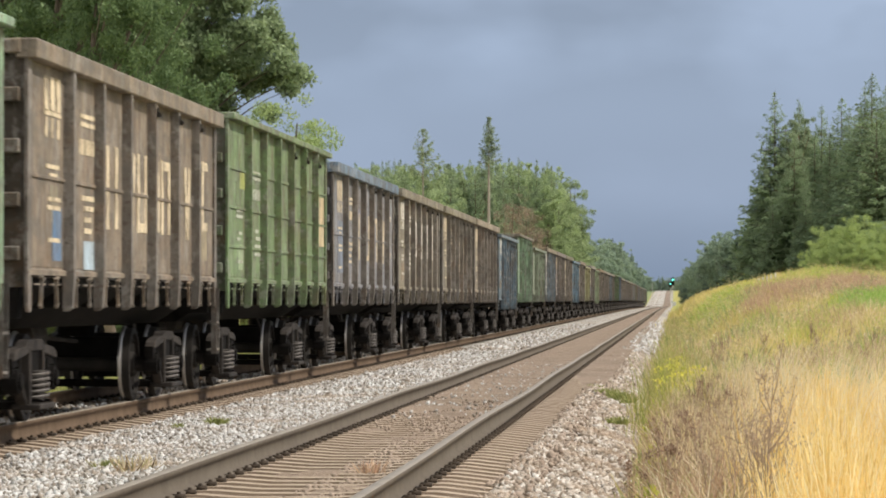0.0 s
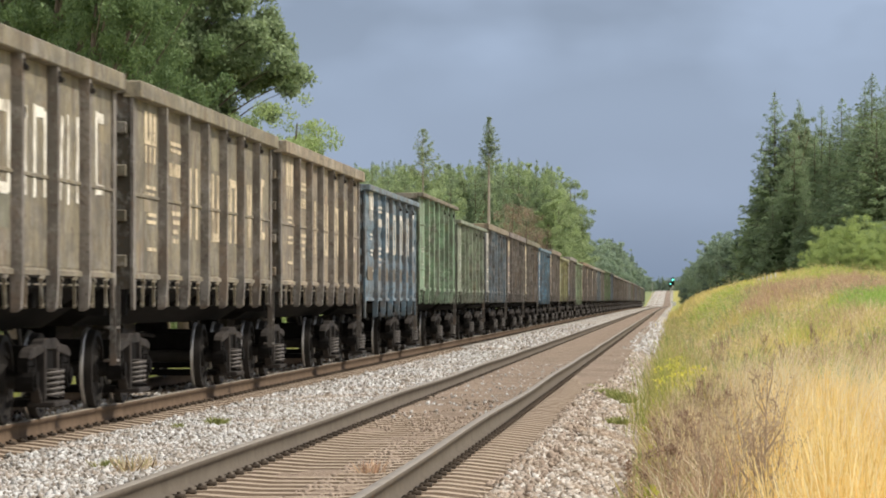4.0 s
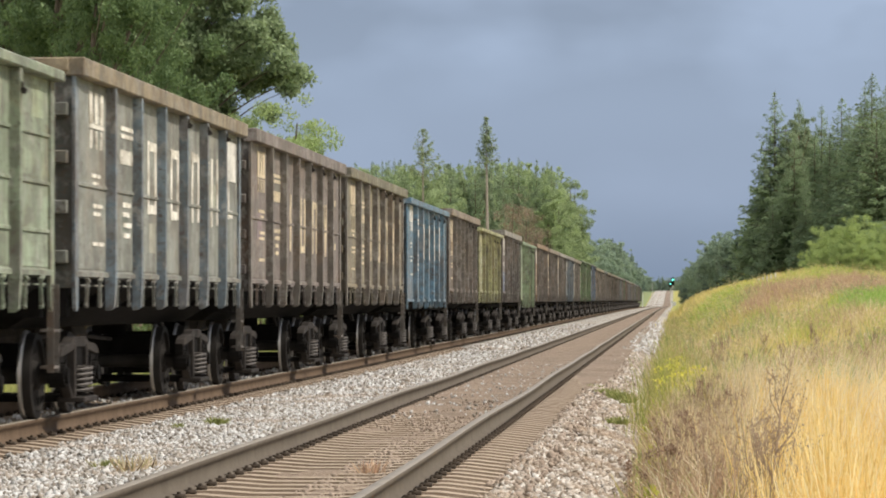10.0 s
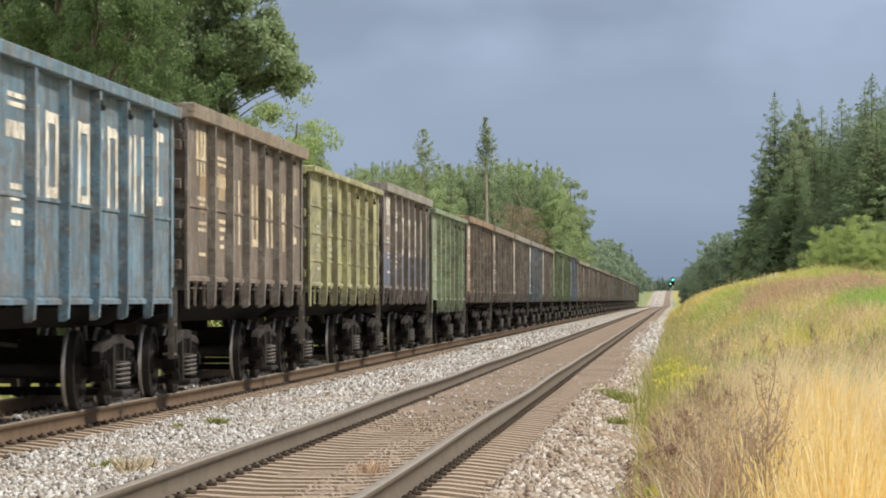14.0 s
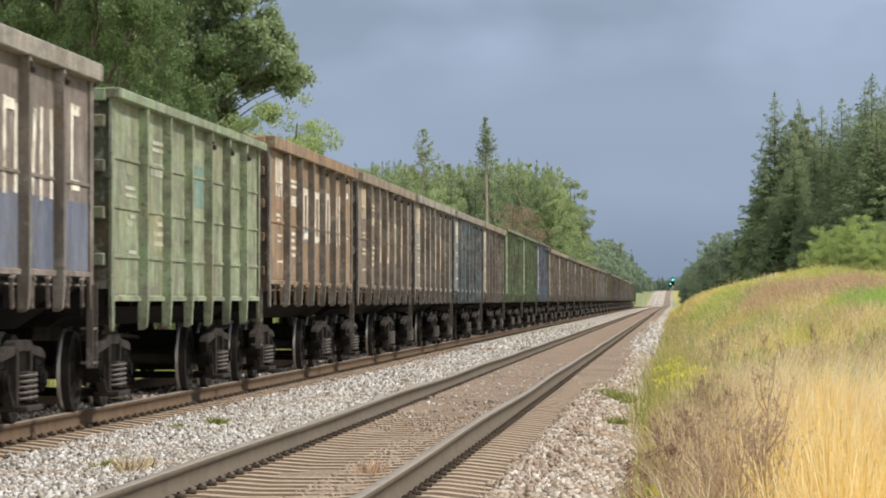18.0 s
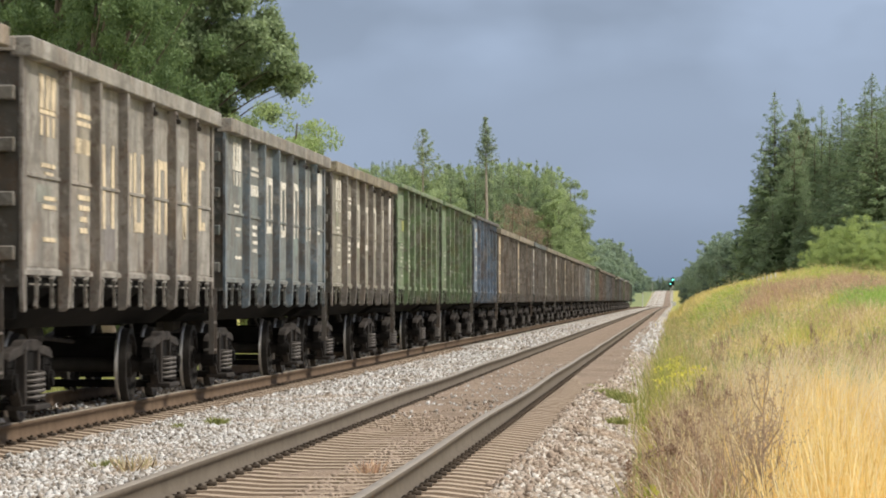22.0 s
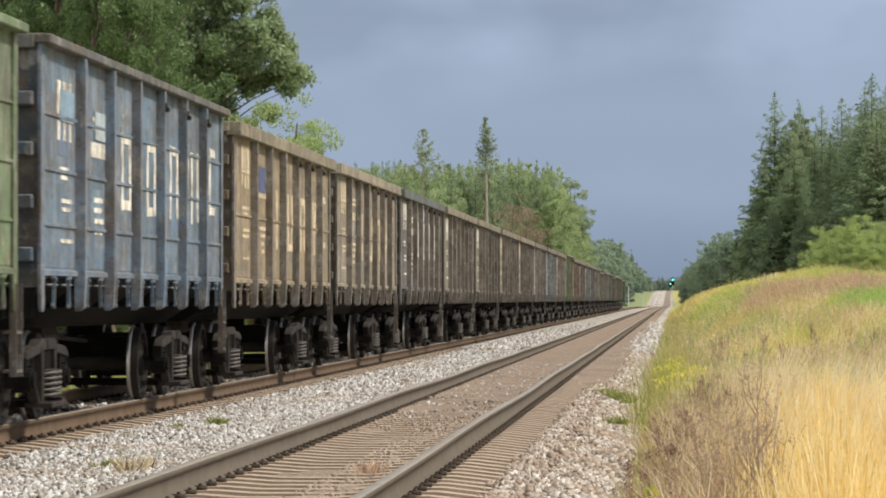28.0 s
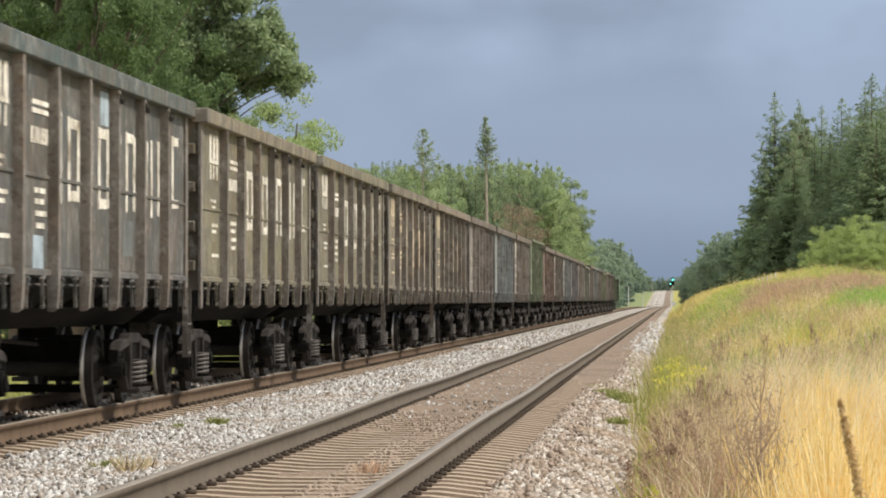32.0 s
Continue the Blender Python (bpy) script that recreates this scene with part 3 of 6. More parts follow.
def post_bm(top, deep, foot):
    """Channel side post running down to a rounded tongue below the sill."""
    bm = bmesh.new()
    w = 0.07
    rows = [(foot, 0.45, 0.55), (foot + 0.03, 0.85, 0.8), (foot + 0.28, 1.0, 1.0), (top, 1.0, 1.0)]
    rings = []
    for z, k, wk in rows:
        rings.append([bm.verts.new(p) for p in ((0, -w * wk, z), (deep * k, -w * 0.85 * wk, z), (deep * k, w * 0.85 * wk, z), (0, w * wk, z))])
    for a, b in zip(rings[:-1], rings[1:]):
        for i in range(4):
            bm.faces.new((a[i], a[(i + 1) % 4], b[(i + 1) % 4], b[i]))
    bm.faces.new(rings[0][::-1])
    bm.faces.new(rings[-1])
    bmesh.ops.recalc_face_normals(bm, faces=bm.faces)
    return bm


def corner_bm(top, foot):
    """Flat corner plate of the side, with a short tongue."""
    bm = bmesh.new()
    prism(bm, [(-0.06, foot + 0.03), (-0.02, foot), (0.05, foot), (0.09, foot + 0.03), (0.10, foot + 0.30), (0.10, top), (-0.10, top), (-0.10, foot + 0.30)], "x", 0.0, 0.032)
    return bm


def side_bm(top, sill):
    """Sheet side with its sill."""
    bm = bmesh.new()
    prism(bm, [(-0.006, sill), (0.04, sill), (0.04, sill + 0.045), (0.006, sill + 0.06), (0.006, top), (-0.006, top)], "y", -6.35, 6.35)
    return bm


def panel_bm(top, w, ribs, sill):
    """One panel between two posts, with its seam bead or pressed ribs."""
    bm = bmesh.new()
    if ribs == 1:
        outline = [(0.004, sill + 0.07)]
        n = 5
        for i in range(n):
            z = sill + 0.30 + i * (top - sill - 0.54) / (n - 1)
            outline += [(0.009, z - 0.17), (0.022, z - 0.13), (0.032, z - 0.06), (0.032, z + 0.06), (0.022, z + 0.12), (0.009, z + 0.16)]
        outline += [(0.009, top - 0.02), (0.004, top - 0.02)]
    else:
        outline = [(0.004, sill + 0.07), (0.010, sill + 0.08)]
        for k in ((0.44,) if ribs == 0 else (0.22, 0.46, 0.70)):
            z = sill + (top - sill) * k
            outline += [(0.010, z - 0.022), (0.028, z - 0.014), (0.028, z + 0.014), (0.010, z + 0.022)]
        outline += [(0.010, top - 0.03), (0.004, top - 0.02)]
    prism(bm, outline, "y", -w / 2, w / 2)
    return bm


def latch_bm(s):
    """Hatch bolt with its hook and lever."""
    bm = bmesh.new()
    rod(bm, (0.03, -0.26, 1.325), (0.03, 0.26, 1.325), 0.010, 6)
    box(bm, 0.045, 0.0, 1.25, 0.030, 0.030, 0.27, (10 * s, 0, 0))
    box(bm, 0.045, 0.03 * s, 1.13, 0.030, 0.075, 0.028, (20 * s, 0, 0))
    box(bm, 0.050, 0.0, 1.385, 0.040, 0.14, 0.024, (16 * s, 0, 0))
    return bm


def hatch_bm(w):
    bm = bmesh.new()
    box(bm, -0.10, 0, 1.33, 0.20, w, 0.03, (0, 10, 0))
    return bm


def end_bm(top):
    bm = bmesh.new()
    box(bm, 0, 0, (1.30 + top) / 2, 2.77, 0.012, top - 1.30)
    return bm


def rim_bm(top, high, deep):
    bm = bmesh.new()
    box(bm, 0.128 - deep / 2, 0, top - high / 2, deep, 12.86, high)
    return bm


def underframe_bm():
    bm = bmesh.new()
    box(bm, 0, 0, 1.10, 0.42, 12.6, 0.34)
    for y in np.linspace(-5.4, 5.4, 9):
        box(bm, 0, float(y), 1.22, 2.5, 0.16, 0.22)
    for s in (-1, 1):
        box(bm, 0, s * 6.28, 1.18, 2.66, 0.16, 0.32)
        box(bm, s * 0.75, 0, 1.0, 0.06, 7.2, 0.05)
    box(bm, 0, 0, 1.36, 2.75, 12.66, 0.06)
    # added sloping trough, black where only shade lies under the floor
    prism(bm, [(-1.32, 1.30), (1.32, 1.30), (0.70, 0.90), (-0.70, 0.90)], "y", -6.1, 6.1)
    return bm


def brake_bm():
    bm = bmesh.new()
    rod(bm, (0.25, -0.9, 0.80), (0.25, 0.0, 0.80), 0.20, 12)
    rod(bm, (-0.45, 0.6, 0.82), (-0.45, 1.7, 0.82), 0.19, 12)
    rod(bm, (-0.30, -2.6, 0.78), (-0.30, -1.3, 0.78), 0.18, 12)

    rod(bm, (0.2, 0, 0.80), (0.2, 3.2, 0.70), 0.025, 6)
    rod(bm, (0.2, -0.9, 0.80), (0.2, -3.2, 0.70), 0.025, 6)
    return bm


def coupler_bm(s):
    bm = bmesh.new()
    box(bm, 0, s * 6.55, 1.04, 0.20, 0.55, 0.22)
    box(bm, 0.03, s * 6.84, 1.04, 0.34, 0.24, 0.36)
    box(bm, -0.14, s * 6.95, 1.04, 0.10, 0.22, 0.30)
    rod(bm, (0.2, s * 6.5, 0.95), (0.32, s * 6.9, 0.55), 0.03, 6)
    rod(bm, (0.32, s * 6.9, 0.55), (0.28, s * 7.0, 0.62), 0.03, 6)
    return bm


def step_bm():
    """Corner step: two hanging straps and its treads."""
    bm = bmesh.new()
    for d in (-0.13, 0.13):
        box(bm, 0, d, 0.92, 0.065, 0.02, 0.82)
    for z in (0.56, 0.90):
        box(bm, -0.03, 0, z, 0.13, 0.26, 0.025)
    return bm


def ladder_bm(top):
    bm = bmesh.new()
    for x in (-0.17, 0.17):
        rod(bm, (x, 0, 1.3), (x, 0, top - 0.05), 0.013, 5)
    for i in range(6):
        z = 1.5 + i * 0.31
        rod(bm, (-0.17, 0, z), (0.17, 0, z), 0.011, 5)
    return bm


def build_wagon(top=3.48, rim_high=0.16, rim_deep=0.20, ribs=0, sill=1.41, foot=1.075, latched=True):
    """An open four-axle coal wagon with all its parts, standing on the rail tops."""
    w = new("coal_wagon", None)
    half = HALF
    side = mesh_of("side_wall", side_bm(top - 0.06, sill), PAINT)
    panels = {round(v, 3): mesh_of("panel", panel_bm(top - 0.06, v - 0.15, ribs, sill), PAINT) for v in (1.75, 1.925)}
    post = mesh_of("post", post_bm(top - rim_high + 0.01, 0.105, foot), PAINT)
    corner = mesh_of("post", corner_bm(top - rim_high + 0.01, foot), PAINT)
    latches = [mesh_of("hatch_latch", latch_bm(d), PAINT) for d in (-1, 1)]
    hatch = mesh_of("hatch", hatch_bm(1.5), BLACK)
    rimb = rim_bm(top, rim_high, rim_deep)
    bmesh.ops.bevel(rimb, geom=list(rimb.edges), offset=0.012, segments=1, affect="EDGES")
    rim = mesh_of("top_rim", rimb, PAINT)
    step = mesh_of("corner_step", step_bm(), PAINT)
    lad = mesh_of("ladder", ladder_bm(top), PAINT)
    bm = bmesh.new()
    box(bm, 0, 0.05, 0, 2.70, 0.09, 0.13)
    bmesh.ops.bevel(bm, geom=list(bm.edges), offset=0.012, segments=1, affect="EDGES")
    rib = mesh_of("end_rib", bm, PAINT)
    bm = bmesh.new()
    box(bm, 0, 0.052, (1.12 + top) / 2, 0.13, 0.10, top - 1.12)
    stile = mesh_of("end_post", bm, PAINT)
    bm = bmesh.new()
    rod(bm, (0.0, -0.04, 0.0), (0.0, 0.04, 0.0), 0.030, 10)
    box(bm, -0.015, 0, 0.04, 0.03, 0.05, 0.07)
    ring = mesh_of("lashing_ring", bm, CAST)
    for s in (-1, 1):
        flip = 0 if s > 0 else 180
        share("side_wall", side, w, pose(s * half, 0, 0, 0, 0, flip))
        for y in POSTS:
            share("post", corner if abs(y) > 6 else post, w, pose(s * (half + 0.004), y * s, 0, 0, 0, flip))
        for a, b in zip(POSTS[:-1], POSTS[1:]):
            share("hatch", hatch, w, pose(s * (half - 0.02), (a + b) / 2, 0, 0, 0, flip))
            if s > 0:
                share("panel", panels[round(b - a, 3)], w, pose(half, (a + b) / 2, 0))
                for d in (-1, 1) if latched else ():
                    share("hatch_latch", latches[(d + 1) // 2], w, pose(half - 0.01, (a + b) / 2 + d * 0.39, 0))
        for y in POSTS[4:7]:
            share("lashing_ring", ring, w, pose(s * (half + 0.125), y * s, top - 0.30, 0, 0, flip))
        share("top_rim", rim, w, pose(s * half, 0, 0, 0, 0, flip))
        share("corner_step", step, w, pose(s * (half + 0.02), s * 6.42, 0))
        turn = 0 if s > 0 else 180
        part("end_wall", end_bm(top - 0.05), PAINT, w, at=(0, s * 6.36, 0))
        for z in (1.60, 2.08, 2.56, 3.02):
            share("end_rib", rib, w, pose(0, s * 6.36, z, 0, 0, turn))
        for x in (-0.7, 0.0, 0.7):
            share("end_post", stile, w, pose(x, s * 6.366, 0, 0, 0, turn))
        bm = bmesh.new()
        box(bm, 0, s * 6.40, top - 0.07, 2.72, 0.10, 0.13)
        part("end_rim", bm, PAINT, w, bevel=0.01)
        share("ladder", lad, w, pose(s * 1.15, s * 6.55, 0))
        part("coupler", coupler_bm(s), BLACK, w, "black automatic coupler with air hose", 0.012)
    part("underframe", underframe_bm(), BLACK, w, "black steel underframe")
    part("brake_gear", brake_bm(), CAST, w)
    for y in (-4.325, 4.325):
        add_bogie(w, y, RUN)
    return w


def mark_meshes(tone, mat, seed):
    """Weathered writing on a wagon side, as plain shapes: brand, emblem and small print."""
    r = random.Random(seed)
    signs = []

    def sign(c, z0, z1, shape, w_=0.18):
        """One tall worn shape of the brand: upright bars, some joined at head or foot."""
        bm_ = bmesh.new()
        zc, h = (z0 + z1) / 2, z1 - z0
        b_ = 0.13 if tone == "white" else 0.17
        if "l" in shape:
            box(bm_, 0, c - w_, zc, 0.006, b_, h)
        if "r" in shape:
            box(bm_, 0, c + w_, zc + r.uniform(-0.02, 0.02), 0.006, b_, h - r.uniform(0.0, 0.06))
        if "m" in shape:
            box(bm_, 0, c, zc, 0.006, b_, h)
        if "h" in shape:
            box(bm_, 0, c, z1 - 0.06, 0.006, 2 * w_ - b_ + 0.01, 0.10)
        if "f" in shape:
            box(bm_, 0, c, z0 + 0.06, 0.006, 2 * w_ - b_ + 0.01, 0.10)
        if "v" in shape:
            for d in (-1, 1):
                box(bm_, 0, c + d * 0.10, zc, 0.006, b_, h, (-d * 10, 0, 0))
        signs.append(mesh_of("brand_sign", bm_, mat))

    z0, z1 = (2.11, 2.95) if tone == "white" else (1.90, 2.76)
    shapes = ("m", "lrhf", "m", "lrhf", "mh", "lrh", "v", "lr") if tone == "white" else ("lr", "m", "v", "lrf", "lr", "lrh", "m", "v")
    for n, shape in enumerate(shapes):
        a, b = POSTS[2 + n // 2], POSTS[3 + n // 2]
        sign(a + (b - a) * (0.32, 0.74)[n % 2], z0 + r.uniform(-0.02, 0.02), z1 + r.uniform(-0.03, 0.02), shape, (0.18, 0.26)[n % 2])
    sign(POSTS[6] + 1.15, z0 + 0.12, z1 + 0.12, "lhf", 0.25)
    bm = bmesh.new()
    for d in (-0.32, 0.0, 0.30):
        box(bm, 0, -5.05 + d, 3.09, 0.006, 0.20, 0.32)
        box(bm, 0, -5.05 + d, 2.78, 0.006, 0.11, 0.18)
    box(bm, 0, -5.05, 2.915, 0.006, 0.86, 0.05)
    logo = mesh_of("emblem", bm, mat)
    bm = bmesh.new()
    for z in (2.98, 2.90):
        box(bm, 0, -3.10, z, 0.006, 0.80, 0.045)
    for i in range(8):
        box(bm, 0, -3.52 + i * 0.125, 2.68, 0.006, 0.085, 0.15)
    for z in (2.18, 2.08, 1.97, 1.86):
        box(bm, 0, -3.05 + r.uniform(-0.1, 0.1), z, 0.006, r.uniform(0.35, 0.75), 0.050)
    for z in (2.42, 2.34, 2.12, 2.04, 1.74):
        box(bm, 0, -5.0 + r.uniform(-0.15, 0.1), z, 0.006, r.uniform(0.35, 0.7), 0.040)
    small = mesh_of("small_print", bm, mat)
    return signs, logo, small


FAINT = mark_mat("faded_print", (0.46, 0.48, 0.40), (0.30, 0.32, 0.25))
MARKS = {0: mark_meshes("white", FAINT, 3), 1: mark_meshes("white", MARK, 1), 2: mark_meshes("cream", CREAM, 2)}
PATCH = paint_mat("patched_paint", 0.25)


def add_marks(w, brand, build):
    x = HALF + (0.0345 if build == "ribbed" else 0.0135)
    if brand:
        for me_ in MARKS[brand][0]:
            share("brand_sign", me_, w, pose(x, 0, 0))
        for name, me_ in zip(("emblem", "small_print"), MARKS[brand][1:]):
            tagged(share(name, me_, w, pose(x, 0, 0)), kind="stuff")
    else:
        tagged(share("small_print", MARKS[0][2], w, pose(x, 0, -0.05)), kind="stuff")


def add_patch(w, y, z, wide, high, tone, x=HALF + 0.0115):
    bm = bmesh.new()
    box(bm, 0, 0, 0, 0.006, wide, high)
    ob = part("paint_patch", bm, PATCH, w, "newer patch of paint", at=(x, y, z))
    ob.color = (*tone, 1)


def shade(c, k):
    return tuple(min(1, x * k) for x in c)


# body tones
BROWN, OLIVE_BROWN, BEIGE, PLUM = (0.212, 0.168, 0.124), (0.195, 0.168, 0.115), (0.255, 0.208, 0.148), (0.180, 0.150, 0.138)
RUST, UMBER, GREY, MOSS = (0.255, 0.165, 0.095), (0.158, 0.122, 0.096), (0.252, 0.236, 0.210), (0.212, 0.200, 0.158)
GOLDEN, CLAY, KHAKI, DARK = (0.245, 0.190, 0.115), (0.235, 0.202, 0.150), (0.163, 0.149, 0.095), (0.070, 0.077, 0.076)
LEAF, FERN, SAGE_PAINT, MINT, PISTACHIO = (0.125, 0.190, 0.085), (0.118, 0.176, 0.090), (0.225, 0.272, 0.195), (0.205, 0.320, 0.205), (0.315, 0.310, 0.160)
SLATE, LAVENDER, BLUE, DUSTY_BLUE = (0.205, 0.215, 0.190), (0.205, 0.210, 0.235), (0.100, 0.182, 0.250), (0.125, 0.190, 0.265)
STEEL_POST, BROWN_POST, TEAL_RIM = (0.115, 0.150, 0.180), (0.141, 0.125, 0.111), (0.060, 0.085, 0.085)
ASH, ASH_POST, SHALE, SHALE_POST = (0.225, 0.200, 0.180), (0.185, 0.163, 0.147), (0.190, 0.210, 0.215), (0.160, 0.180, 0.186)
WORN_RIM = (0.130, 0.108, 0.085)
MUTED, RED_BROWN, DULL_SAGE = (0.150, 0.192, 0.115), (0.170, 0.115, 0.092), (0.150, 0.168, 0.130)
# from the head of the train to its tail: words, body, rim, build, brand colour (0 none, 1 white, 2 cream), posts
TRAIN = [
    ("green", MINT, MINT, "tall", 0, None), ("brown", BROWN, (0.235, 0.190, 0.138), "std", 2, BROWN_POST), ("green", LEAF, LEAF, "tall", 0, None), ("slate-grey", LAVENDER, DUSTY_BLUE, "std", 2, BROWN_POST),
    ("olive-brown", OLIVE_BROWN, OLIVE_BROWN, "std", 1, BROWN_POST), ("olive-brown", OLIVE_BROWN, OLIVE_BROWN, "std", 2, BROWN_POST), ("beige-brown", BEIGE, BEIGE, "std", 2, BROWN_POST), ("pale blue", (0.118, 0.188, 0.245), (0.125, 0.190, 0.240), "ribbed", 1, (0.082, 0.130, 0.172)),
    ("mint green", MINT, OLIVE_BROWN, "tall", 0, None), ("pale sage-green", SAGE_PAINT, SAGE_PAINT, "low", 0, None), ("slate-grey", SLATE, (0.235, 0.190, 0.125), "std", 1, STEEL_POST), ("plum-brown", PLUM, PLUM, "std", 2, BROWN_POST),
    ("olive-brown", OLIVE_BROWN, KHAKI, "std", 2, BROWN_POST), ("blue", BLUE, BLUE, "deep", 1, BLUE), ("brown", UMBER, BROWN, "std", 2, BROWN_POST), ("yellow-green", PISTACHIO, PISTACHIO, "low", 0, None),
    ("purple-grey", PLUM, GREY, "std", 1, BROWN_POST), ("sage green", (0.225, 0.275, 0.175), (0.20, 0.265, 0.17), "deep low", 0, (0.175, 0.225, 0.14)), ("rusty tan", RUST, RUST, "std", 1, BROWN_POST), ("brown", UMBER, BROWN, "std", 2, BROWN_POST),
    ("pale grey", GREY, GREY, "std", 2, BROWN_POST), ("slate-blue", (0.142, 0.168, 0.168), GREY, "std", 1, STEEL_POST), ("moss-grey", MOSS, OLIVE_BROWN, "std", 1, BROWN_POST), ("leaf-green", FERN, FERN, "tall", 0, None),
    ("leaf-green", FERN, FERN, "tall", 0, None), ("grey-blue", (0.102, 0.158, 0.222), DARK, "tall", 1, (0.105, 0.145, 0.20)), ("golden tan", GOLDEN, OLIVE_BROWN, "std", 2, BROWN_POST), ("clay-grey", CLAY, CLAY, "std", 2, BROWN_POST),
    ("dark slate", DARK, TEAL_RIM, "std", 1, BROWN_POST), ("khaki", KHAKI, OLIVE_BROWN, "std", 1, BROWN_POST), ("khaki", KHAKI, KHAKI, "std", 1, BROWN_POST), ("olive-brown", OLIVE_BROWN, OLIVE_BROWN, "std", 2, BROWN_POST),
    ("olive-brown", OLIVE_BROWN, BROWN, "std", 2, BROWN_POST), ("grey-brown", ASH, WORN_RIM, "std", 0, ASH_POST), ("slate-grey", SHALE, WORN_RIM, "std", 0, SHALE_POST), ("grey-brown", ASH, WORN_RIM, "std", 1, ASH_POST),
    ("muted green", MUTED, MUTED, "tall", 0, None), ("red-brown", RED_BROWN, WORN_RIM, "std", 0, RED_BROWN), ("brown", UMBER, UMBER, "std", 1, BROWN_POST), ("slate-grey", SHALE, WORN_RIM, "std", 1, SHALE_POST),
    ("purple-grey", (0.170, 0.166, 0.185), WORN_RIM, "std", 0, (0.125, 0.122, 0.138)), ("grey-brown", ASH, WORN_RIM, "std", 0, ASH_POST), ("grey-green", DULL_SAGE, DULL_SAGE, "low", 0, None), ("brown", UMBER, UMBER, "std", 1, BROWN_POST),
    ("grey-green", DULL_SAGE, SHALE, "std", 0, SHALE_POST), ("dark brown", UMBER, DARK, "std", 1, BROWN_POST), ("muted green", MUTED, MUTED, "low", 0, None), ("grey-brown", ASH, ASH, "std", 1, ASH_POST),
    ("dark brown", UMBER, DARK, "std", 1, BROWN_POST), ("dark slate", DARK, DARK, "std", 1, BROWN_POST), ("muted green", MUTED, MUTED, "low", 0, None), ("dark green", (0.045, 0.085, 0.05), DARK, "low", 0, None)]
PROTO = {"std": build_wagon(3.52, 0.18), "tall": build_wagon(3.61, 0.09, ribs=2), "low": build_wagon(3.31, 0.10, ribs=2), "ribbed": build_wagon(3.34, 0.11, ribs=1, sill=1.16, foot=0.84, latched=False),
         "deep": build_wagon(3.39, 0.13, ribs=0, sill=1.14, foot=0.98, latched=False), "deep low": build_wagon(3.36, 0.11, ribs=2, sill=1.17, foot=0.86, latched=False)}
RIMS, PAINTED = ("top_rim", "end_rim"), ("side_wall", "post", "hatch_latch", "ladder", "panel", "end_rib", "end_post")


def paint_wagon(w, body, rim, posts, r):
    k = r.uniform(0.87, 1.02)
    body = shade(body, k)
    posts = posts or shade(body, 0.85)
    for o in w.children:
        kind = o.name.split(".")[0]
        if kind in RIMS:
            o.color = (*shade(rim, k), 1)
        # end walls painted very dark in place of the shade between wagons
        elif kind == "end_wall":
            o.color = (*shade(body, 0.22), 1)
        elif kind == "hatch_latch":
            o.color = (*shade(body, 0.85), 1)
        # a weaker share of that painted shade on the end ribs and posts
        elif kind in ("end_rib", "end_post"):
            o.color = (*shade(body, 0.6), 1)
        elif kind == "corner_step":
            o.color = (0.080, 0.070, 0.062, 1)
        elif kind == "post":
            o.color = (*posts, 1)
        elif kind in PAINTED:
            o.color = (*body, 1)


wagons = []
used = set()
for k, (tone, body, rim_c, build, brand, post_c) in enumerate(TRAIN):
    w = PROTO[build]
    if build in used:
        w = copy_thing(w, pose(TRAIN_TRACK, 0, 0))
    used.add(build)
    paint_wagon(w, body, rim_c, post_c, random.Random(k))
    tagged(w, f"weathered {tone} open coal wagon on black bogies", "wagon", "wagons of the goods train")
    wagons.append(w)
for k, w in enumerate(wagons):
    add_marks(w, TRAIN[k][4], TRAIN[k][3])
SKY_BLUE, WHITE_BLUE, CREAMY = (0.10, 0.18, 0.30), (0.36, 0.45, 0.52), (0.60, 0.47, 0.28)
add_patch(wagons[1], -4.80, 1.80, 0.45, 0.50, SKY_BLUE)
add_patch(wagons[1], -3.02, 1.62, 0.60, 0.28, WHITE_BLUE)
add_patch(wagons[2], 5.35, 2.45, 1.45, 0.80, CREAMY, HALF + 0.017)
add_patch(wagons[36], 5.35, 2.45, 1.45, 0.80, CREAMY, HALF + 0.017)
for a, b in zip(POSTS[:-1], POSTS[1:]):
    add_patch(wagons[16], (a + b) / 2, 1.80, b - a - 0.18, 0.66, (0.098, 0.120, 0.180), HALF + 0.011)
    add_patch(wagons[7], (a + b) / 2, 1.68, (b - a) * 0.6, 0.26, (0.11, 0.092, 0.066), HALF + 0.0365)
for k in (10, 21, 22):
    add_patch(wagons[k], 5.55, 2.98, 0.80, 0.52, (0.60, 0.58, 0.53), HALF + 0.017)
add_patch(wagons[15], -2.0, 2.65, 0.5, 0.30, (0.16, 0.28, 0.32))
add_patch(wagons[18], -1.3, 2.2, 0.4, 0.22, SKY_BLUE)
add_patch(wagons[26], -3.18, 2.86, 0.74, 0.36, (0.05, 0.08, 0.20), HALF + 0.020)
add_patch(wagons[28], -3.2, 1.62, 0.50, 0.30, WHITE_BLUE)
add_patch(wagons[28], 0.48, 3.12, 0.50, 0.34, WHITE_BLUE)
add_patch(wagons[25], -0.4, 1.55, 0.5, 0.22, (0.12, 0.30, 0.50))
add_patch(wagons[25], 1.4, 1.55, 0.5, 0.22, (0.12, 0.30, 0.50))
add_patch(wagons[25], -3.05, 2.92, 0.62, 0.28, (0.40, 0.46, 0.50), HALF + 0.020)
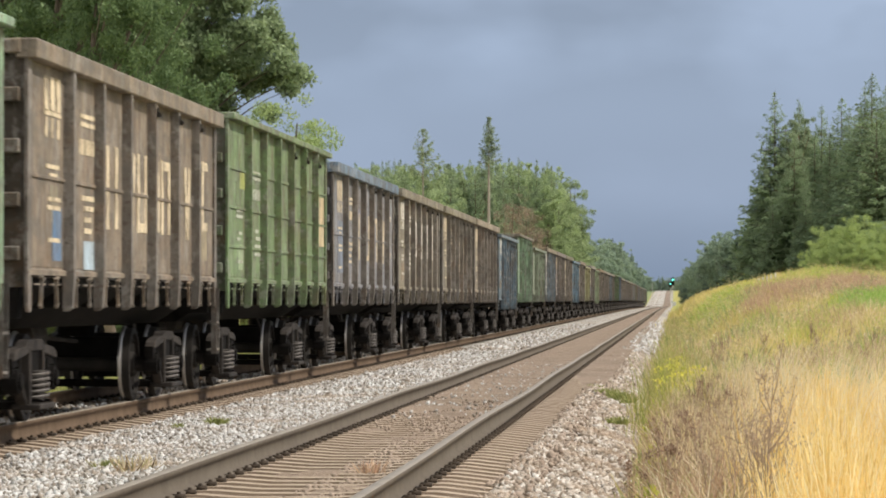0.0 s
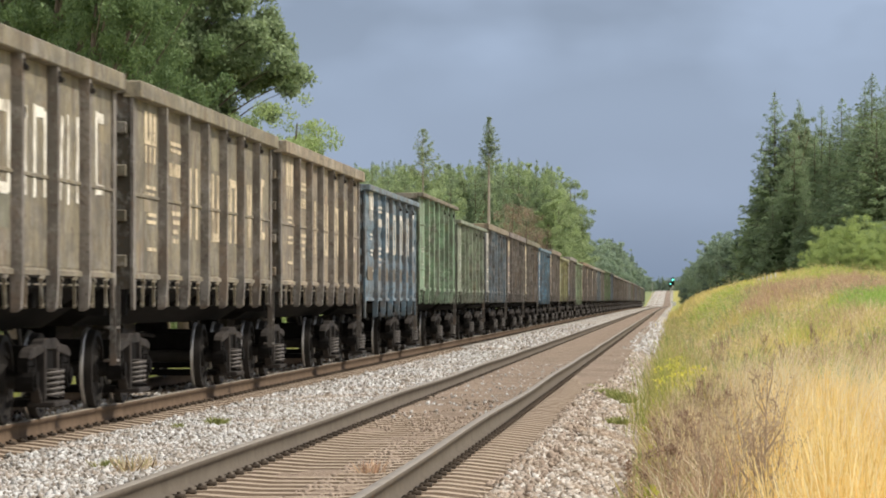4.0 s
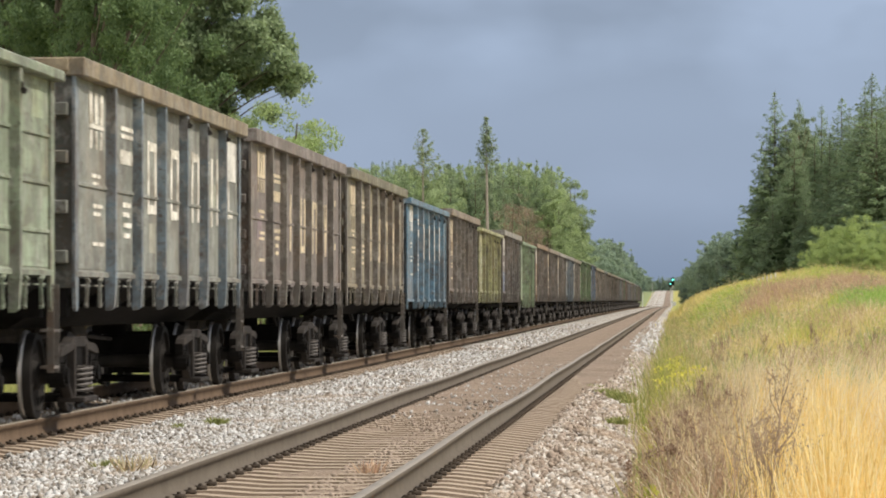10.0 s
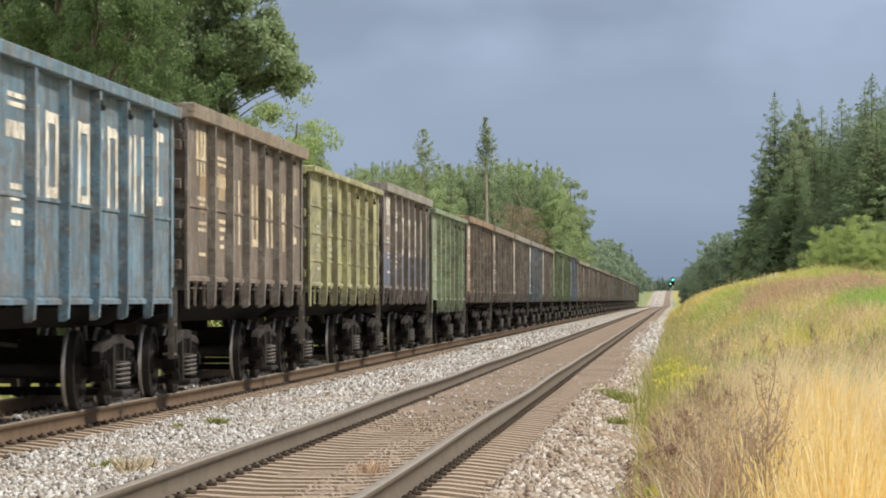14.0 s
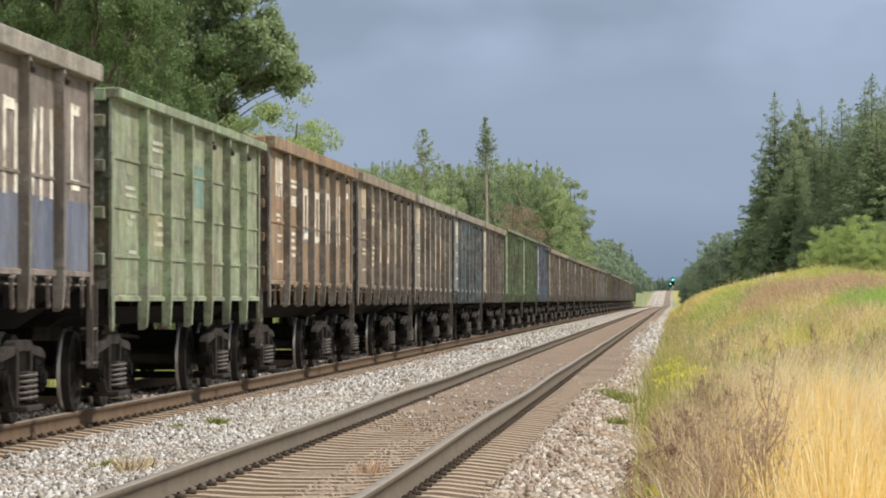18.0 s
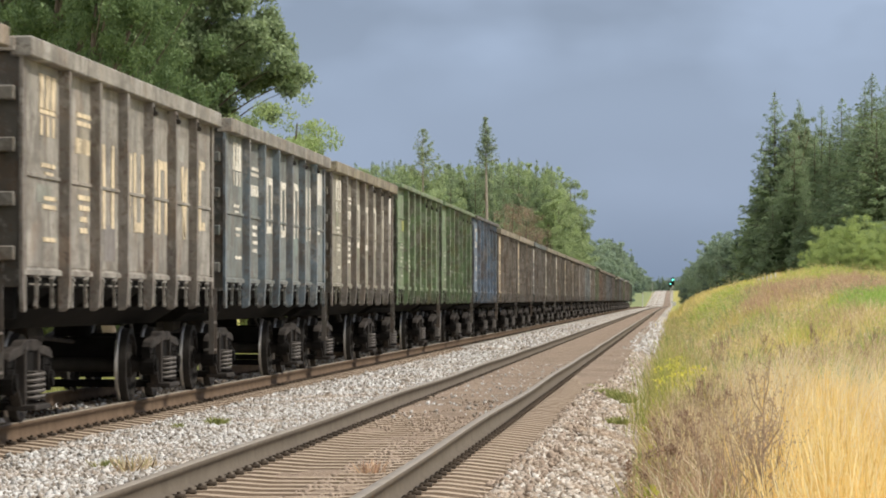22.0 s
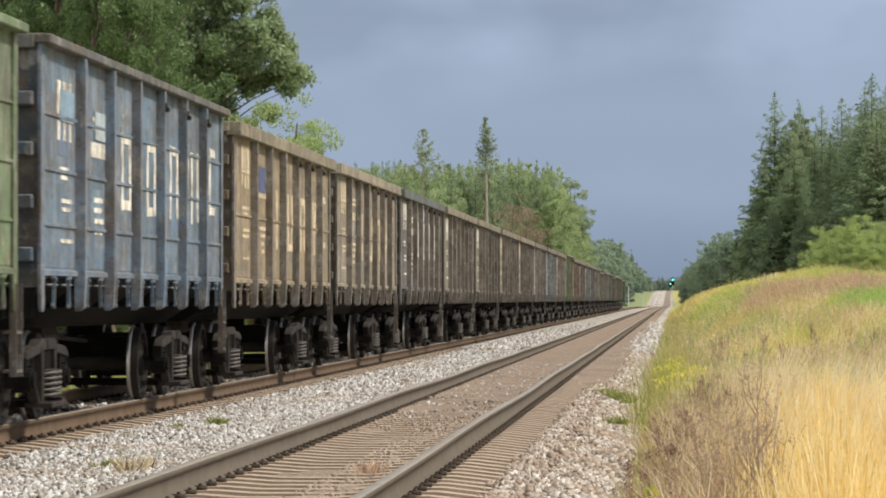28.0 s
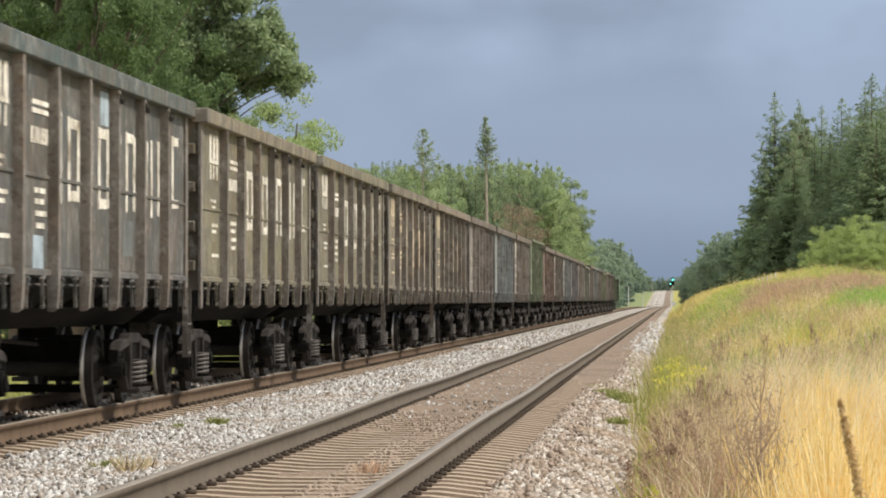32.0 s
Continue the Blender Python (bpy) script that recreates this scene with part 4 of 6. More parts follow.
add_patch(wagons[25], -4.95, 3.02, 0.75, 0.30, (0.22, 0.34, 0.46), HALF + 0.020)

# repainted and rubbed places on the side sheets
for k, w in enumerate(wagons[:36]):
    r = random.Random(400 + k)
    if TRAIN[k][3] == "ribbed":
        continue
    for a in r.sample(POSTS[:-1], 3):
        lift = r.uniform(0.82, 1.5)
        tone = tuple(c * lift * r.uniform(0.9, 1.1) for c in TRAIN[k][1])
        add_patch(w, a + r.uniform(1.05, 1.35), r.uniform(1.75, 3.0), r.uniform(0.35, 0.75), r.uniform(0.16, 0.42), tone, HALF + 0.0095)
for k, y, z, wide, high, tone in ((17, 0.35, 2.55, 0.75, 0.5, (0.13, 0.24, 0.21)), (17, -3.1, 1.95, 0.8, 0.45, (0.28, 0.29, 0.15)), (9, -3.15, 2.80, 0.60, 0.45, (0.30, 0.25, 0.17)), (9, -4.9, 2.15, 0.55, 0.30, (0.36, 0.42, 0.36)),
                                  (8, 5.5, 2.75, 0.5, 0.6, (0.34, 0.42, 0.33)), (23, -4.7, 2.75, 0.55, 0.22, (0.30, 0.32, 0.08)), (2, -4.7, 2.78, 0.60, 0.24, (0.27, 0.30, 0.09)), (2, -4.9, 1.75, 0.50, 0.34, (0.26, 0.34, 0.20)),
                                  (14, -4.9, 2.5, 0.5, 0.5, (0.30, 0.20, 0.11)), (14, -3.1, 2.62, 0.6, 0.34, (0.40, 0.30, 0.17)), (20, -3.1, 2.6, 0.6, 0.7, (0.30, 0.27, 0.22)), (3, -4.9, 2.1, 0.9, 0.9, (0.17, 0.20, 0.26))):
    add_patch(wagons[k], y, z, wide, high, tone, HALF + 0.0108)

# ---------------------------------------------------------------- trees
def tube(path, radii, n=6):
    """A tapered tube along a path: verts and quads."""
    path = np.asarray(path, float)
    v, f = [], []
    for i, (p, r) in enumerate(zip(path, radii)):
        d = path[min(i + 1, len(path) - 1)] - path[max(i - 1, 0)]
        d = d / (np.linalg.norm(d) + 1e-9)
        a = np.cross(d, (0.31, 0.95, 0.12))
        a /= np.linalg.norm(a) + 1e-9
        b = np.cross(d, a)
        for j in range(n):
            t = 2 * math.pi * j / n
            v.append(p + r * (a * math.cos(t) + b * math.sin(t)))
        if i:
            o = (i - 1) * n
            for j in range(n):
                f.append((o + j, o + (j + 1) % n, o + n + (j + 1) % n, o + n + j))
    return v, f


class Wood:
    def __init__(self):
        self.v, self.f = [], []

    def add(self, path, radii, n=6):
        v, f = tube(path, radii, n)
        o = len(self.v)
        self.v += v
        self.f += [tuple(i + o for i in q) for q in f]


def leaves_at(centres, size, rng, flat=0.5):
    """Small pointed leaf sprays (two triangles each, folded) at the given places."""
    n = len(centres)
    d = rng.normal(size=(n, 3))
    d[:, 2] *= flat
    d /= np.linalg.norm(d, axis=1, keepdims=True)
    u = np.cross(d, rng.normal(size=(n, 3)))
    u /= np.linalg.norm(u, axis=1, keepdims=True) + 1e-9
    s = size * rng.uniform(0.6, 1.4, (n, 1))
    a, b = centres - u * s, centres + u * s
    c, e_ = centres + d * s * 0.55 + u * s * 0.1, centres - d * s * 0.55 + u * s * 0.1
    v = np.stack([a, c, b, e_], 1).reshape(-1, 3)
    f = np.arange(n * 4).reshape(n, 4)
    return v, f


def broadleaf_meshes(name, seed, height, spread, n_leaf, leaf, wood_mat, leaf_m, bare=0.25, droop=0.0):
    rng = np.random.default_rng(seed)
    wood = Wood()
    lean = rng.normal(size=2) * 0.03 * height
    top = np.array([lean[0], lean[1], height * 0.86])
    ts = np.linspace(0, 1, 8)
    trunk = np.array([top * t + np.array([math.sin(5 * t + seed), math.cos(4 * t), 0]) * 0.02 * height * t for t in ts])
    r0 = 0.022 * height
    wood.add(trunk, [r0 * (1 - 0.88 * t) * (1.25 if i == 0 else 1) for i, t in enumerate(ts)], 8)
    tips = []
    for i in range(int(13 + spread)):
        t = rng.uniform(bare, 0.97)
        p0 = top * t
        az = rng.uniform(0, 2 * math.pi)
        reach = spread * (0.35 + 0.65 * math.sin(math.pi * min(1, (t - bare) / (1 - bare) * 0.78 + 0.18))) * rng.uniform(0.7, 1.1)
        up = (0.25 + 0.75 * t) * reach * rng.uniform(0.35, 0.9) - droop * reach
        p2 = p0 + np.array([math.cos(az) * reach, math.sin(az) * reach, up])
        p1 = (p0 + p2) / 2 + np.array([0, 0, 0.08 * reach]) + rng.normal(size=3) * 0.06 * reach
        path = [(1 - s) ** 2 * p0 + 2 * s * (1 - s) * p1 + s * s * p2 for s in np.linspace(0, 1, 6)]
        wood.add(path, [r0 * 0.42 * (1 - t * 0.6) * (1 - 0.85 * s) for s in np.linspace(0, 1, 6)], 5)
        for j in range(9):
            s = rng.uniform(0.3, 1.0)
            q0 = (1 - s) ** 2 * p0 + 2 * s * (1 - s) * p1 + s * s * p2
            q1 = q0 + rng.normal(size=3) * reach * np.array([0.24, 0.24, 0.18]) + np.array([0, 0, 0.05 * reach])
            wood.add([q0, (q0 + q1) / 2 + rng.normal(size=3) * 0.03 * reach, q1], [r0 * 0.10, r0 * 0.06, r0 * 0.02], 4)
            tips.append((q1, reach * rng.uniform(0.10, 0.22)))
            tips.append(((q0 + q1) / 2, reach * rng.uniform(0.07, 0.14)))
    share_n = rng.multinomial(n_leaf, np.array([r * r for _, r in tips]) / sum(r * r for _, r in tips))
    cs = []
    for (c, r), m in zip(tips, share_n):
        if m:
            d = rng.normal(size=(m, 3))
            d /= np.linalg.norm(d, axis=1, keepdims=True)
            cs.append(c + d * (r * 1.25 * rng.uniform(0.05, 1, (m, 1)) ** 0.45) * np.array([1, 1, 0.65]))
    v, f = leaves_at(np.concatenate(cs), leaf, rng)
    crown = mesh_np(name + "_crown", v, f)
    crown.materials.append(leaf_m)
    tr = mesh_np(name + "_trunk", np.array(wood.v), np.array(wood.f), True)
    tr.materials.append(wood_mat)
    return tr, crown


def crown_meshes(name, seed, height, radius, low, clumps, n_leaf, leaf, wood_mat, leaf_m, ball=(0.17, 0.30), rough=0.22):
    """A leafy tree whose crown is many leaf clumps on limbs, with an uneven outline and gaps."""
    rng = np.random.default_rng(seed)
    wood = Wood()
    cz, rz = height * (1 + low) / 2, height * (1 - low) / 2
    ts = np.linspace(0, 1, 8)
    bend = rng.normal(size=2) * 0.02 * height
    axis = lambda t: np.array([bend[0] * math.sin(3 * t), bend[1] * math.sin(2.4 * t), height * 0.9 * t])
    r0 = 0.019 * height
    wood.add([axis(t) for t in ts], [r0 * (1 - 0.9 * t) * (1.3 if i == 0 else 1) for i, t in enumerate(ts)], 8)
    cs, sizes = [], []
    for i in range(clumps):
        d = rng.normal(size=3)
        d /= np.linalg.norm(d)
        u = rng.uniform(0.30, 1.0) ** 0.5
        k = 1 - 0.30 * max(0.0, d[2]) + 0.10 * min(0.0, d[2])
        c = np.array([d[0] * radius * k, d[1] * radius * k, d[2] * rz]) * u * (1 + rng.normal() * rough * 0.5) + np.array([0, 0, cz])
        r = radius * rng.uniform(*ball) * (1.15 - 0.35 * u)
        cs.append(c)
        sizes.append(r)
        if i % 6 == 0:
            t = max(0.12, (c[2] / height - 0.22 * rng.uniform(0.6, 1.2)))
            p0 = axis(min(t, 0.9))
            m = (p0 + c) / 2 + np.array([0, 0, -0.05 * radius]) + rng.normal(size=3) * 0.06 * radius
            wood.add([p0, m, c], [r0 * 0.34 * (1.1 - t), r0 * 0.22 * (1.1 - t), r0 * 0.06], 5)
    sizes = np.array(sizes)
    num = rng.multinomial(n_leaf, sizes**2 / (sizes**2).sum())
    pts = []
    for c, r, m in zip(cs, sizes, num):
        d = rng.normal(size=(m, 3))
        d /= np.linalg.norm(d, axis=1, keepdims=True)
        pts.append(c + d * (r * rng.uniform(0.02, 1, (m, 1)) ** 0.40) * np.array([1.03, 1.03, 0.92]) + rng.normal(size=(m, 3)) * 0.10 * r)
    pts = np.concatenate(pts)
    kz = height / np.percentile(pts[:, 2], 99.8)
    pts[:, 2] *= kz
    v, f = leaves_at(pts, leaf, rng)
    crown = mesh_np(name + "_crown", v, f)
    crown.materials.append(leaf_m)
    wv = np.array(wood.v)
    wv[:, 2] *= kz
    tr = mesh_np(name + "_trunk", wv, np.array(wood.f), True)
    tr.materials.append(wood_mat)
    return tr, crown


def spruce_meshes(name, seed, height, radius, leaf_m, levels=34, bare=0.06, full=1.0, size=0.34, least=0.45, lift=0.0, dense=8.5):
    """A conifer: straight trunk, whorls of drooping boughs hung with needle sprays."""
    rng = np.random.default_rng(seed)
    wood = Wood()
    wood.add([(0, 0, height * t) for t in np.linspace(0, 1, 7)], [0.011 * height * (1 - 0.97 * t) for t in np.linspace(0, 1, 7)], 7)
    cs, ds, ks = [], [], []
    for i in range(levels):
        t0 = bare + (1 - bare) * i / levels
        k = int(4 + 4 * (1 - t0))
        for j in range(k):
            if rng.uniform() > full * min(1.0, (1.02 - t0) * 16):
                continue
            t = min(0.985, t0 + rng.uniform(0, 2.0) / levels)
            az = 2 * math.pi * (j + rng.uniform(-0.4, 0.4)) / k + i * 1.3
            rr = (radius * (1 - t) ** 0.85 + 0.06) * rng.uniform(0.6, 1.15)
            z0 = height * t
            sag = rr * (0.50 - 0.75 * t - lift) * rng.uniform(0.6, 1.3)
            m = max(8, int(rr / size * dense))
            s = rng.uniform(0.10, 1.0, m)
            side = rng.normal(size=m) * 0.20 * rr * (1.15 - s)
            x = math.cos(az) * rr * s - math.sin(az) * side
            y = math.sin(az) * rr * s + math.cos(az) * side
            z = z0 - sag * s + 0.25 * rr * s * s - np.abs(rng.normal(size=m)) * 0.20
            cs.append(np.stack([x, y, z], 1))
            ks.append(np.full(m, least + (1 - least) * (1 - t)))
            ds.append(np.stack([np.full(m, math.cos(az)) - math.sin(az) * np.sign(side) * 0.6, np.full(m, math.sin(az)) + math.cos(az) * np.sign(side) * 0.6, rng.uniform(-1.1, 0.1, m)], 1))
            if rr > 0.9 and j % 2 == 0:
                e_ = (math.cos(az) * rr * 0.9, math.sin(az) * rr * 0.9, z0 - sag * 0.9 + 0.2 * rr)
                wood.add([(0, 0, z0), e_], [0.0018 * height, 0.0006 * height], 3)
    c, d = np.concatenate(cs), np.concatenate(ds)
    n = len(c)
    d = d + rng.normal(size=(n, 3)) * 0.25
    d /= np.linalg.norm(d, axis=1, keepdims=True)
    u = np.cross(d, np.array([0, 0, 1.0]) + rng.normal(size=(n, 3)) * 0.5)
    u /= np.linalg.norm(u, axis=1, keepdims=True) + 1e-9
    s = size * rng.uniform(0.6, 1.5, (n, 1)) * np.concatenate(ks)[:, None]
    v = np.stack([c - d * s * 0.7, c + u * s * 0.36, c + d * s, c - u * s * 0.36], 1).reshape(-1, 3)
    crown = mesh_np(name + "_crown", v, np.arange(n * 4).reshape(n, 4))
    crown.materials.append(leaf_m)
    tr = mesh_np(name + "_trunk", np.array(wood.v), np.array(wood.f), True)
    tr.materials.append(PALE_BARK if name.startswith("thin") else BARK)
    return tr, crown


PALE_BARK = plain("pale_bark", (0.34, 0.30, 0.26), (0.26, 0.22, 0.19), 0.95, 0, 4, 0.3)
OAK_LEAF = leaf_mat("oak_leaves", (0.165, 0.235, 0.128), (0.355, 0.430, 0.240), 0.52)
BIRCH_LEAF = leaf_mat("birch_leaves", (0.090, 0.146, 0.064), (0.215, 0.298, 0.126), 0.47)
WOOD_LEAF = leaf_mat("woodland_leaves", (0.22, 0.295, 0.155), (0.43, 0.510, 0.262), 0.50)
ASH_LEAF = leaf_mat("sapling_leaves", (0.27, 0.36, 0.14), (0.45, 0.54, 0.25), 0.5)
NEEDLE = leaf_mat("spruce_needles", (0.150, 0.215, 0.125), (0.305, 0.385, 0.215), 0.45)
PINE = leaf_mat("pine_needles", (0.185, 0.245, 0.155), (0.34, 0.405, 0.245), 0.45)
# distant foliage: aerial haze mixed into the colours as a blue-grey tint
HAZE_LEAF = leaf_mat("hazed_leaves", (0.225, 0.305, 0.220), (0.365, 0.455, 0.335), 0.55, (0.34, 0.41, 0.32))
HAZE_NEEDLE = leaf_mat("hazed_needles", (0.130, 0.190, 0.155), (0.225, 0.295, 0.235), 0.45, (0.22, 0.29, 0.24))
BUSH_LEAF = leaf_mat("willow_leaves", (0.215, 0.290, 0.100), (0.410, 0.490, 0.190), 0.50)
DEAD_LEAF = leaf_mat("dry_brown_needles", (0.25, 0.18, 0.125), (0.38, 0.30, 0.22), 0.3, (0.32, 0.25, 0.18))

KINDS = {
    "oak": [crown_meshes("oak", 3 + i, 15, 3.9, 0.34 - 0.2 * i, 270, 66000, 0.072, BARK, OAK_LEAF, (0.09, 0.19), 0.3) for i in range(2)],
    "birch": [crown_meshes("birch", 13 + i, 16, 3.2, 0.10, 250, 52000, 0.070, BARK, BIRCH_LEAF, (0.09, 0.20), 0.3) for i in range(2)],
    "broad": [crown_meshes("broadleaf", 113 + i, 16, 3.3 + 0.3 * (i % 3), 0.05, 220, 30000, 0.102, BARK, WOOD_LEAF, (0.11, 0.22), 0.3) for i in range(5)],
    "slim": [crown_meshes("slim_tree", 213 + i, 16, 2.0 + 0.25 * i, 0.10, 180, 22000, 0.098, BARK, WOOD_LEAF, (0.12, 0.25), 0.5) for i in range(4)],
    "far": [crown_meshes("far_tree", 313 + i, 16, 3.2 + 0.3 * i, 0.05, 130, 12000, 0.17, BARK, HAZE_LEAF, (0.11, 0.24), 0.4) for i in range(3)],
    "sapling": [crown_meshes("sapling", 23 + i, 8, 1.25, 0.12, 110, 14000, 0.046, BARK, ASH_LEAF, (0.16, 0.34), 0.5) for i in range(2)],
    "bush": [crown_meshes("bush", 33 + i, 5, 2.5, 0.0, 320, 46000, 0.045, BARK, BUSH_LEAF, (0.08, 0.18), 0.4) for i in range(2)],
    "spruce": [spruce_meshes("spruce", 43 + i, 18, 3.9 + 0.35 * i, NEEDLE, 72, 0.03, 0.92, 0.27, 0.30, 0.0, 8.0) for i in range(4)],
    "far_spruce": [spruce_meshes("far_spruce", 143 + i, 18, 4.2, HAZE_NEEDLE, 44, 0.03, 0.92, 0.40, 0.35) for i in range(2)],
    "pine": [crown_meshes("pine", 53 + i, 18, 2.5, 0.38, 150, 19000, 0.105, PINE_BARK, PINE, (0.11, 0.24), 0.5) for i in range(2)],
    "thin": [spruce_meshes("thin_pine", 63, 22, 7.2, PINE, 22, 0.71, 0.70, 0.22, 0.7, 0.30, 6.5), spruce_meshes("thin_spruce", 64, 22, 4.1, PINE, 34, 0.75, 0.8, 0.17, 0.6, 0.02, 8.0)],
    "shrub": [crown_meshes("shrub", 93 + i, 5, 2.6, 0.0, 70, 9000, 0.10, BARK, OAK_LEAF, (0.2, 0.34), 0.3) for i in range(2)],
    "dead": [crown_meshes("dead_tree", 73, 14, 2.8, 0.15, 80, 5200, 0.08, BARK, DEAD_LEAF, (0.16, 0.30), 0.4)],
    "tall": [broadleaf_meshes("tall_pine", 83, 24, 3.0, 9000, 0.15, PINE_BARK, PINE, 0.62)],
}
LABELS = {
    "far": ("leafy tree along the far line, coloured blue-green for haze", "tree"), "far_spruce": ("spruce along the far line, coloured blue-green for haze", "tree"),
    "shrub": ("dense dark green shrub at the foot of the trees", "bush"),
    "slim": ("slender light green broadleaf tree of the wood", "tree"),
    "broad": ("leafy green broadleaf tree of the wood", "tree"), "tall": ("tall pine with a bare tan trunk", "tree"),
    "oak": ("tall dark green oak with spreading leafy limbs", "tree"), "birch": ("leafy green birch at the edge of the wood", "tree"),
    "sapling": ("pale green young ash tree beside the line", "tree"), "bush": ("bright green rounded willow bush on the grass bank", "bush"),
    "spruce": ("dark green spruce with drooping boughs", "tree"), "pine": ("grey-green pine with a bare reddish trunk", "tree"),
    "thin": ("thin tall pine with a sparse crown and bare trunk", "tree"), "dead": ("dying tree with dry brown foliage", "tree"),
}
tree_rng = random.Random(5)


def plant(kind, x, y, height, variant=None, wide=1.0, sink=0.2, group=""):
    tr, cr = KINDS[kind][variant if variant is not None else tree_rng.randrange(len(KINDS[kind]))]
    base = new({"sapling": "young_tree", "thin": "pine", "tall": "pine", "broad": "broadleaf_tree", "slim": "broadleaf_tree", "far": "broadleaf_tree", "far_spruce": "spruce", "dead": "dead_tree"}.get(kind, kind), None)
    full = {"oak": 15, "birch": 16, "sapling": 8, "bush": 5, "spruce": 18, "pine": 18, "thin": 22, "dead": 14, "broad": 16, "slim": 16, "far": 16, "far_spruce": 18, "tall": 24, "shrub": 5}[kind]
    s = height / full
    z = float(ground_z(np.float64(x), np.float64(y))) - sink
    base.matrix_basis = pose(x, y, z, 0, 0, tree_rng.uniform(0, 360)) @ Matrix.Diagonal((s * wide, s * wide, s, 1))
    share("trunk", tr, base)
    share("crown", cr, base)
    tagged(base, *LABELS[kind], group=group)
    return base


def px_x(px, y):
    """Plan x of what shows that far across at the distance y."""
    return (px - 1192) * y / 6150


def plant_to(kind, px, y, top_px, variant=None, wide=1.0, group="", sink=0.2):
    """Plants a tree on the ground at a bearing and distance, as high as the bearing of its top."""
    x = px_x(px, y)
    h = (530 - top_px) * y / 6150 + EYE[2] - float(ground_z(np.float64(x), np.float64(y))) + sink
    return plant(kind, x, y, h, variant, wide, sink, group)


OAK_LIMBS = ((2.2, 12.3, .4), (2.75, 11.8, .4), (3.25, 11.3, .45), (2.9, 11.1, .45), (2.3, 10.6, .55), (3.25, 10.5, .55), (3.75, 10.1, .5), (3.95, 9.65, .45), (3.7, 9.25, .3),
             (3.1, 9.75, .45), (2.45, 10.0, .5), (1.8, 10.2, .55), (1.5, 12.2, .6), (1.1, 11.3, .6), (1.0, 10.6, .6), (1.3, 9.7, .45), (0.7, 8.9, .65), (1.1, 8.4, .5), (2.2, 9.2, .2),
             (2.7, 8.6, .32), (1.7, 8.7, .28))


def spreading_oak(x, y):
    """The oak at the corner of the wood: long limbs reaching over the line, with gaps between them."""
    rng = np.random.default_rng(31)
    wood = Wood()
    axis = lambda t: np.array([0.25 * math.sin(3 * t), 0.2 * math.sin(2 * t), 13.0 * t])
    wood.add([axis(t) for t in np.linspace(0, 1, 9)], [0.30 * (1 - 0.9 * t) for t in np.linspace(0, 1, 9)], 9)
    ends = list(OAK_LIMBS) + [(rng.uniform(-4.2, 0.9), rng.uniform(6.0, 14.2), rng.uniform(0.45, 0.75)) for _ in range(60)]
    ends += [(rng.uniform(-0.5, 2.7), rng.uniform(9.6, 13.4), rng.uniform(0.35, 0.55)) for _ in range(16)] + [(rng.uniform(-0.5, 1.3), rng.uniform(7.6, 9.6), rng.uniform(0.4, 0.6)) for _ in range(10)]
    pts = []
    for u, z, r in ends:
        v_ = rng.normal() * 0.9
        c = np.array([u, v_, z])
        p0 = axis(min(0.92, max(0.3, (z - 0.42 * abs(u) - 0.8) / 13.0)))
        m = (p0 + c) / 2 + np.array([0, 0, 0.16 * abs(u)]) + rng.normal(size=3) * 0.25
        wood.add([(1 - s) ** 2 * p0 + 2 * s * (1 - s) * m + s * s * c for s in np.linspace(0, 1, 6)], [0.042 * (1 - 0.85 * s) for s in np.linspace(0, 1, 6)], 5)
        for j in range(7):
            d = rng.normal(size=3)
            q = c + d / np.linalg.norm(d) * r * 0.75
            wood.add([c, q], [0.018, 0.008], 3)
            n = int(720 * r * r)
            e_ = rng.normal(size=(n, 3))
            e_ /= np.linalg.norm(e_, axis=1, keepdims=True)
            pts.append(q + e_ * (r * 0.52 * rng.uniform(0.02, 1, (n, 1)) ** 0.55) * np.array([1.35, 1.35, 0.85]) + rng.normal(size=(n, 3)) * 0.10)
    v, f = leaves_at(np.concatenate(pts), 0.078, rng)
    crown = mesh_np("spreading_oak_crown", v, f)
    crown.materials.append(OAK_LEAF)
    tr = mesh_np("spreading_oak_trunk", np.array(wood.v), np.array(wood.f), True)
    tr.materials.append(BARK)
    base = new("oak", None)
    base.location = (x, y, float(ground_z(np.float64(x), np.float64(y))))
    share("trunk", tr, base)
    share("crown", crown, base)
    return tagged(base, "spreading oak with long leafy limbs and gaps of sky", "tree", "trees beside the train")


# oaks and birches beside the train
spreading_oak(px_x(319, 118), 118.0)
for px, y, h, kind, v, wd in ((195, 128, 17.0, "oak", 1, 0.95), (150, 112, 16, "birch", 0, 1.1), (30, 118, 17, "birch", 1, 1.2),
                              (232, 108, 14.0, "birch", 1, 0.9), (200, 102, 13.5, "birch", 0, 0.9), (288, 126, 15.5, "oak", 1, 0.7), (262, 135, 15.0, "birch", 0, 0.8), (-110, 120, 17, "oak", 1, 1.0), (90, 140, 19, "oak", 0, 1.1), (165, 150, 20, "oak", 0, 1.0), (-56, 104, 22, "tall", 0, 0.7)):
    plant(kind, px_x(px, y), y, h, v, wd, group="trees beside the train")

for px, y, top, v, wd in ((472, 112, 182, 0, 1.0), (526, 114, 172, 1, 1.0), (446, 110, 196, 1, 1.1), (505, 116, 200, 1, 1.1), (540, 115, 222, 0, 0.95), (425, 112, 205, 0, 1.1)):
    plant_to("sapling", px, y, top, v, wd, "young trees beside the train")

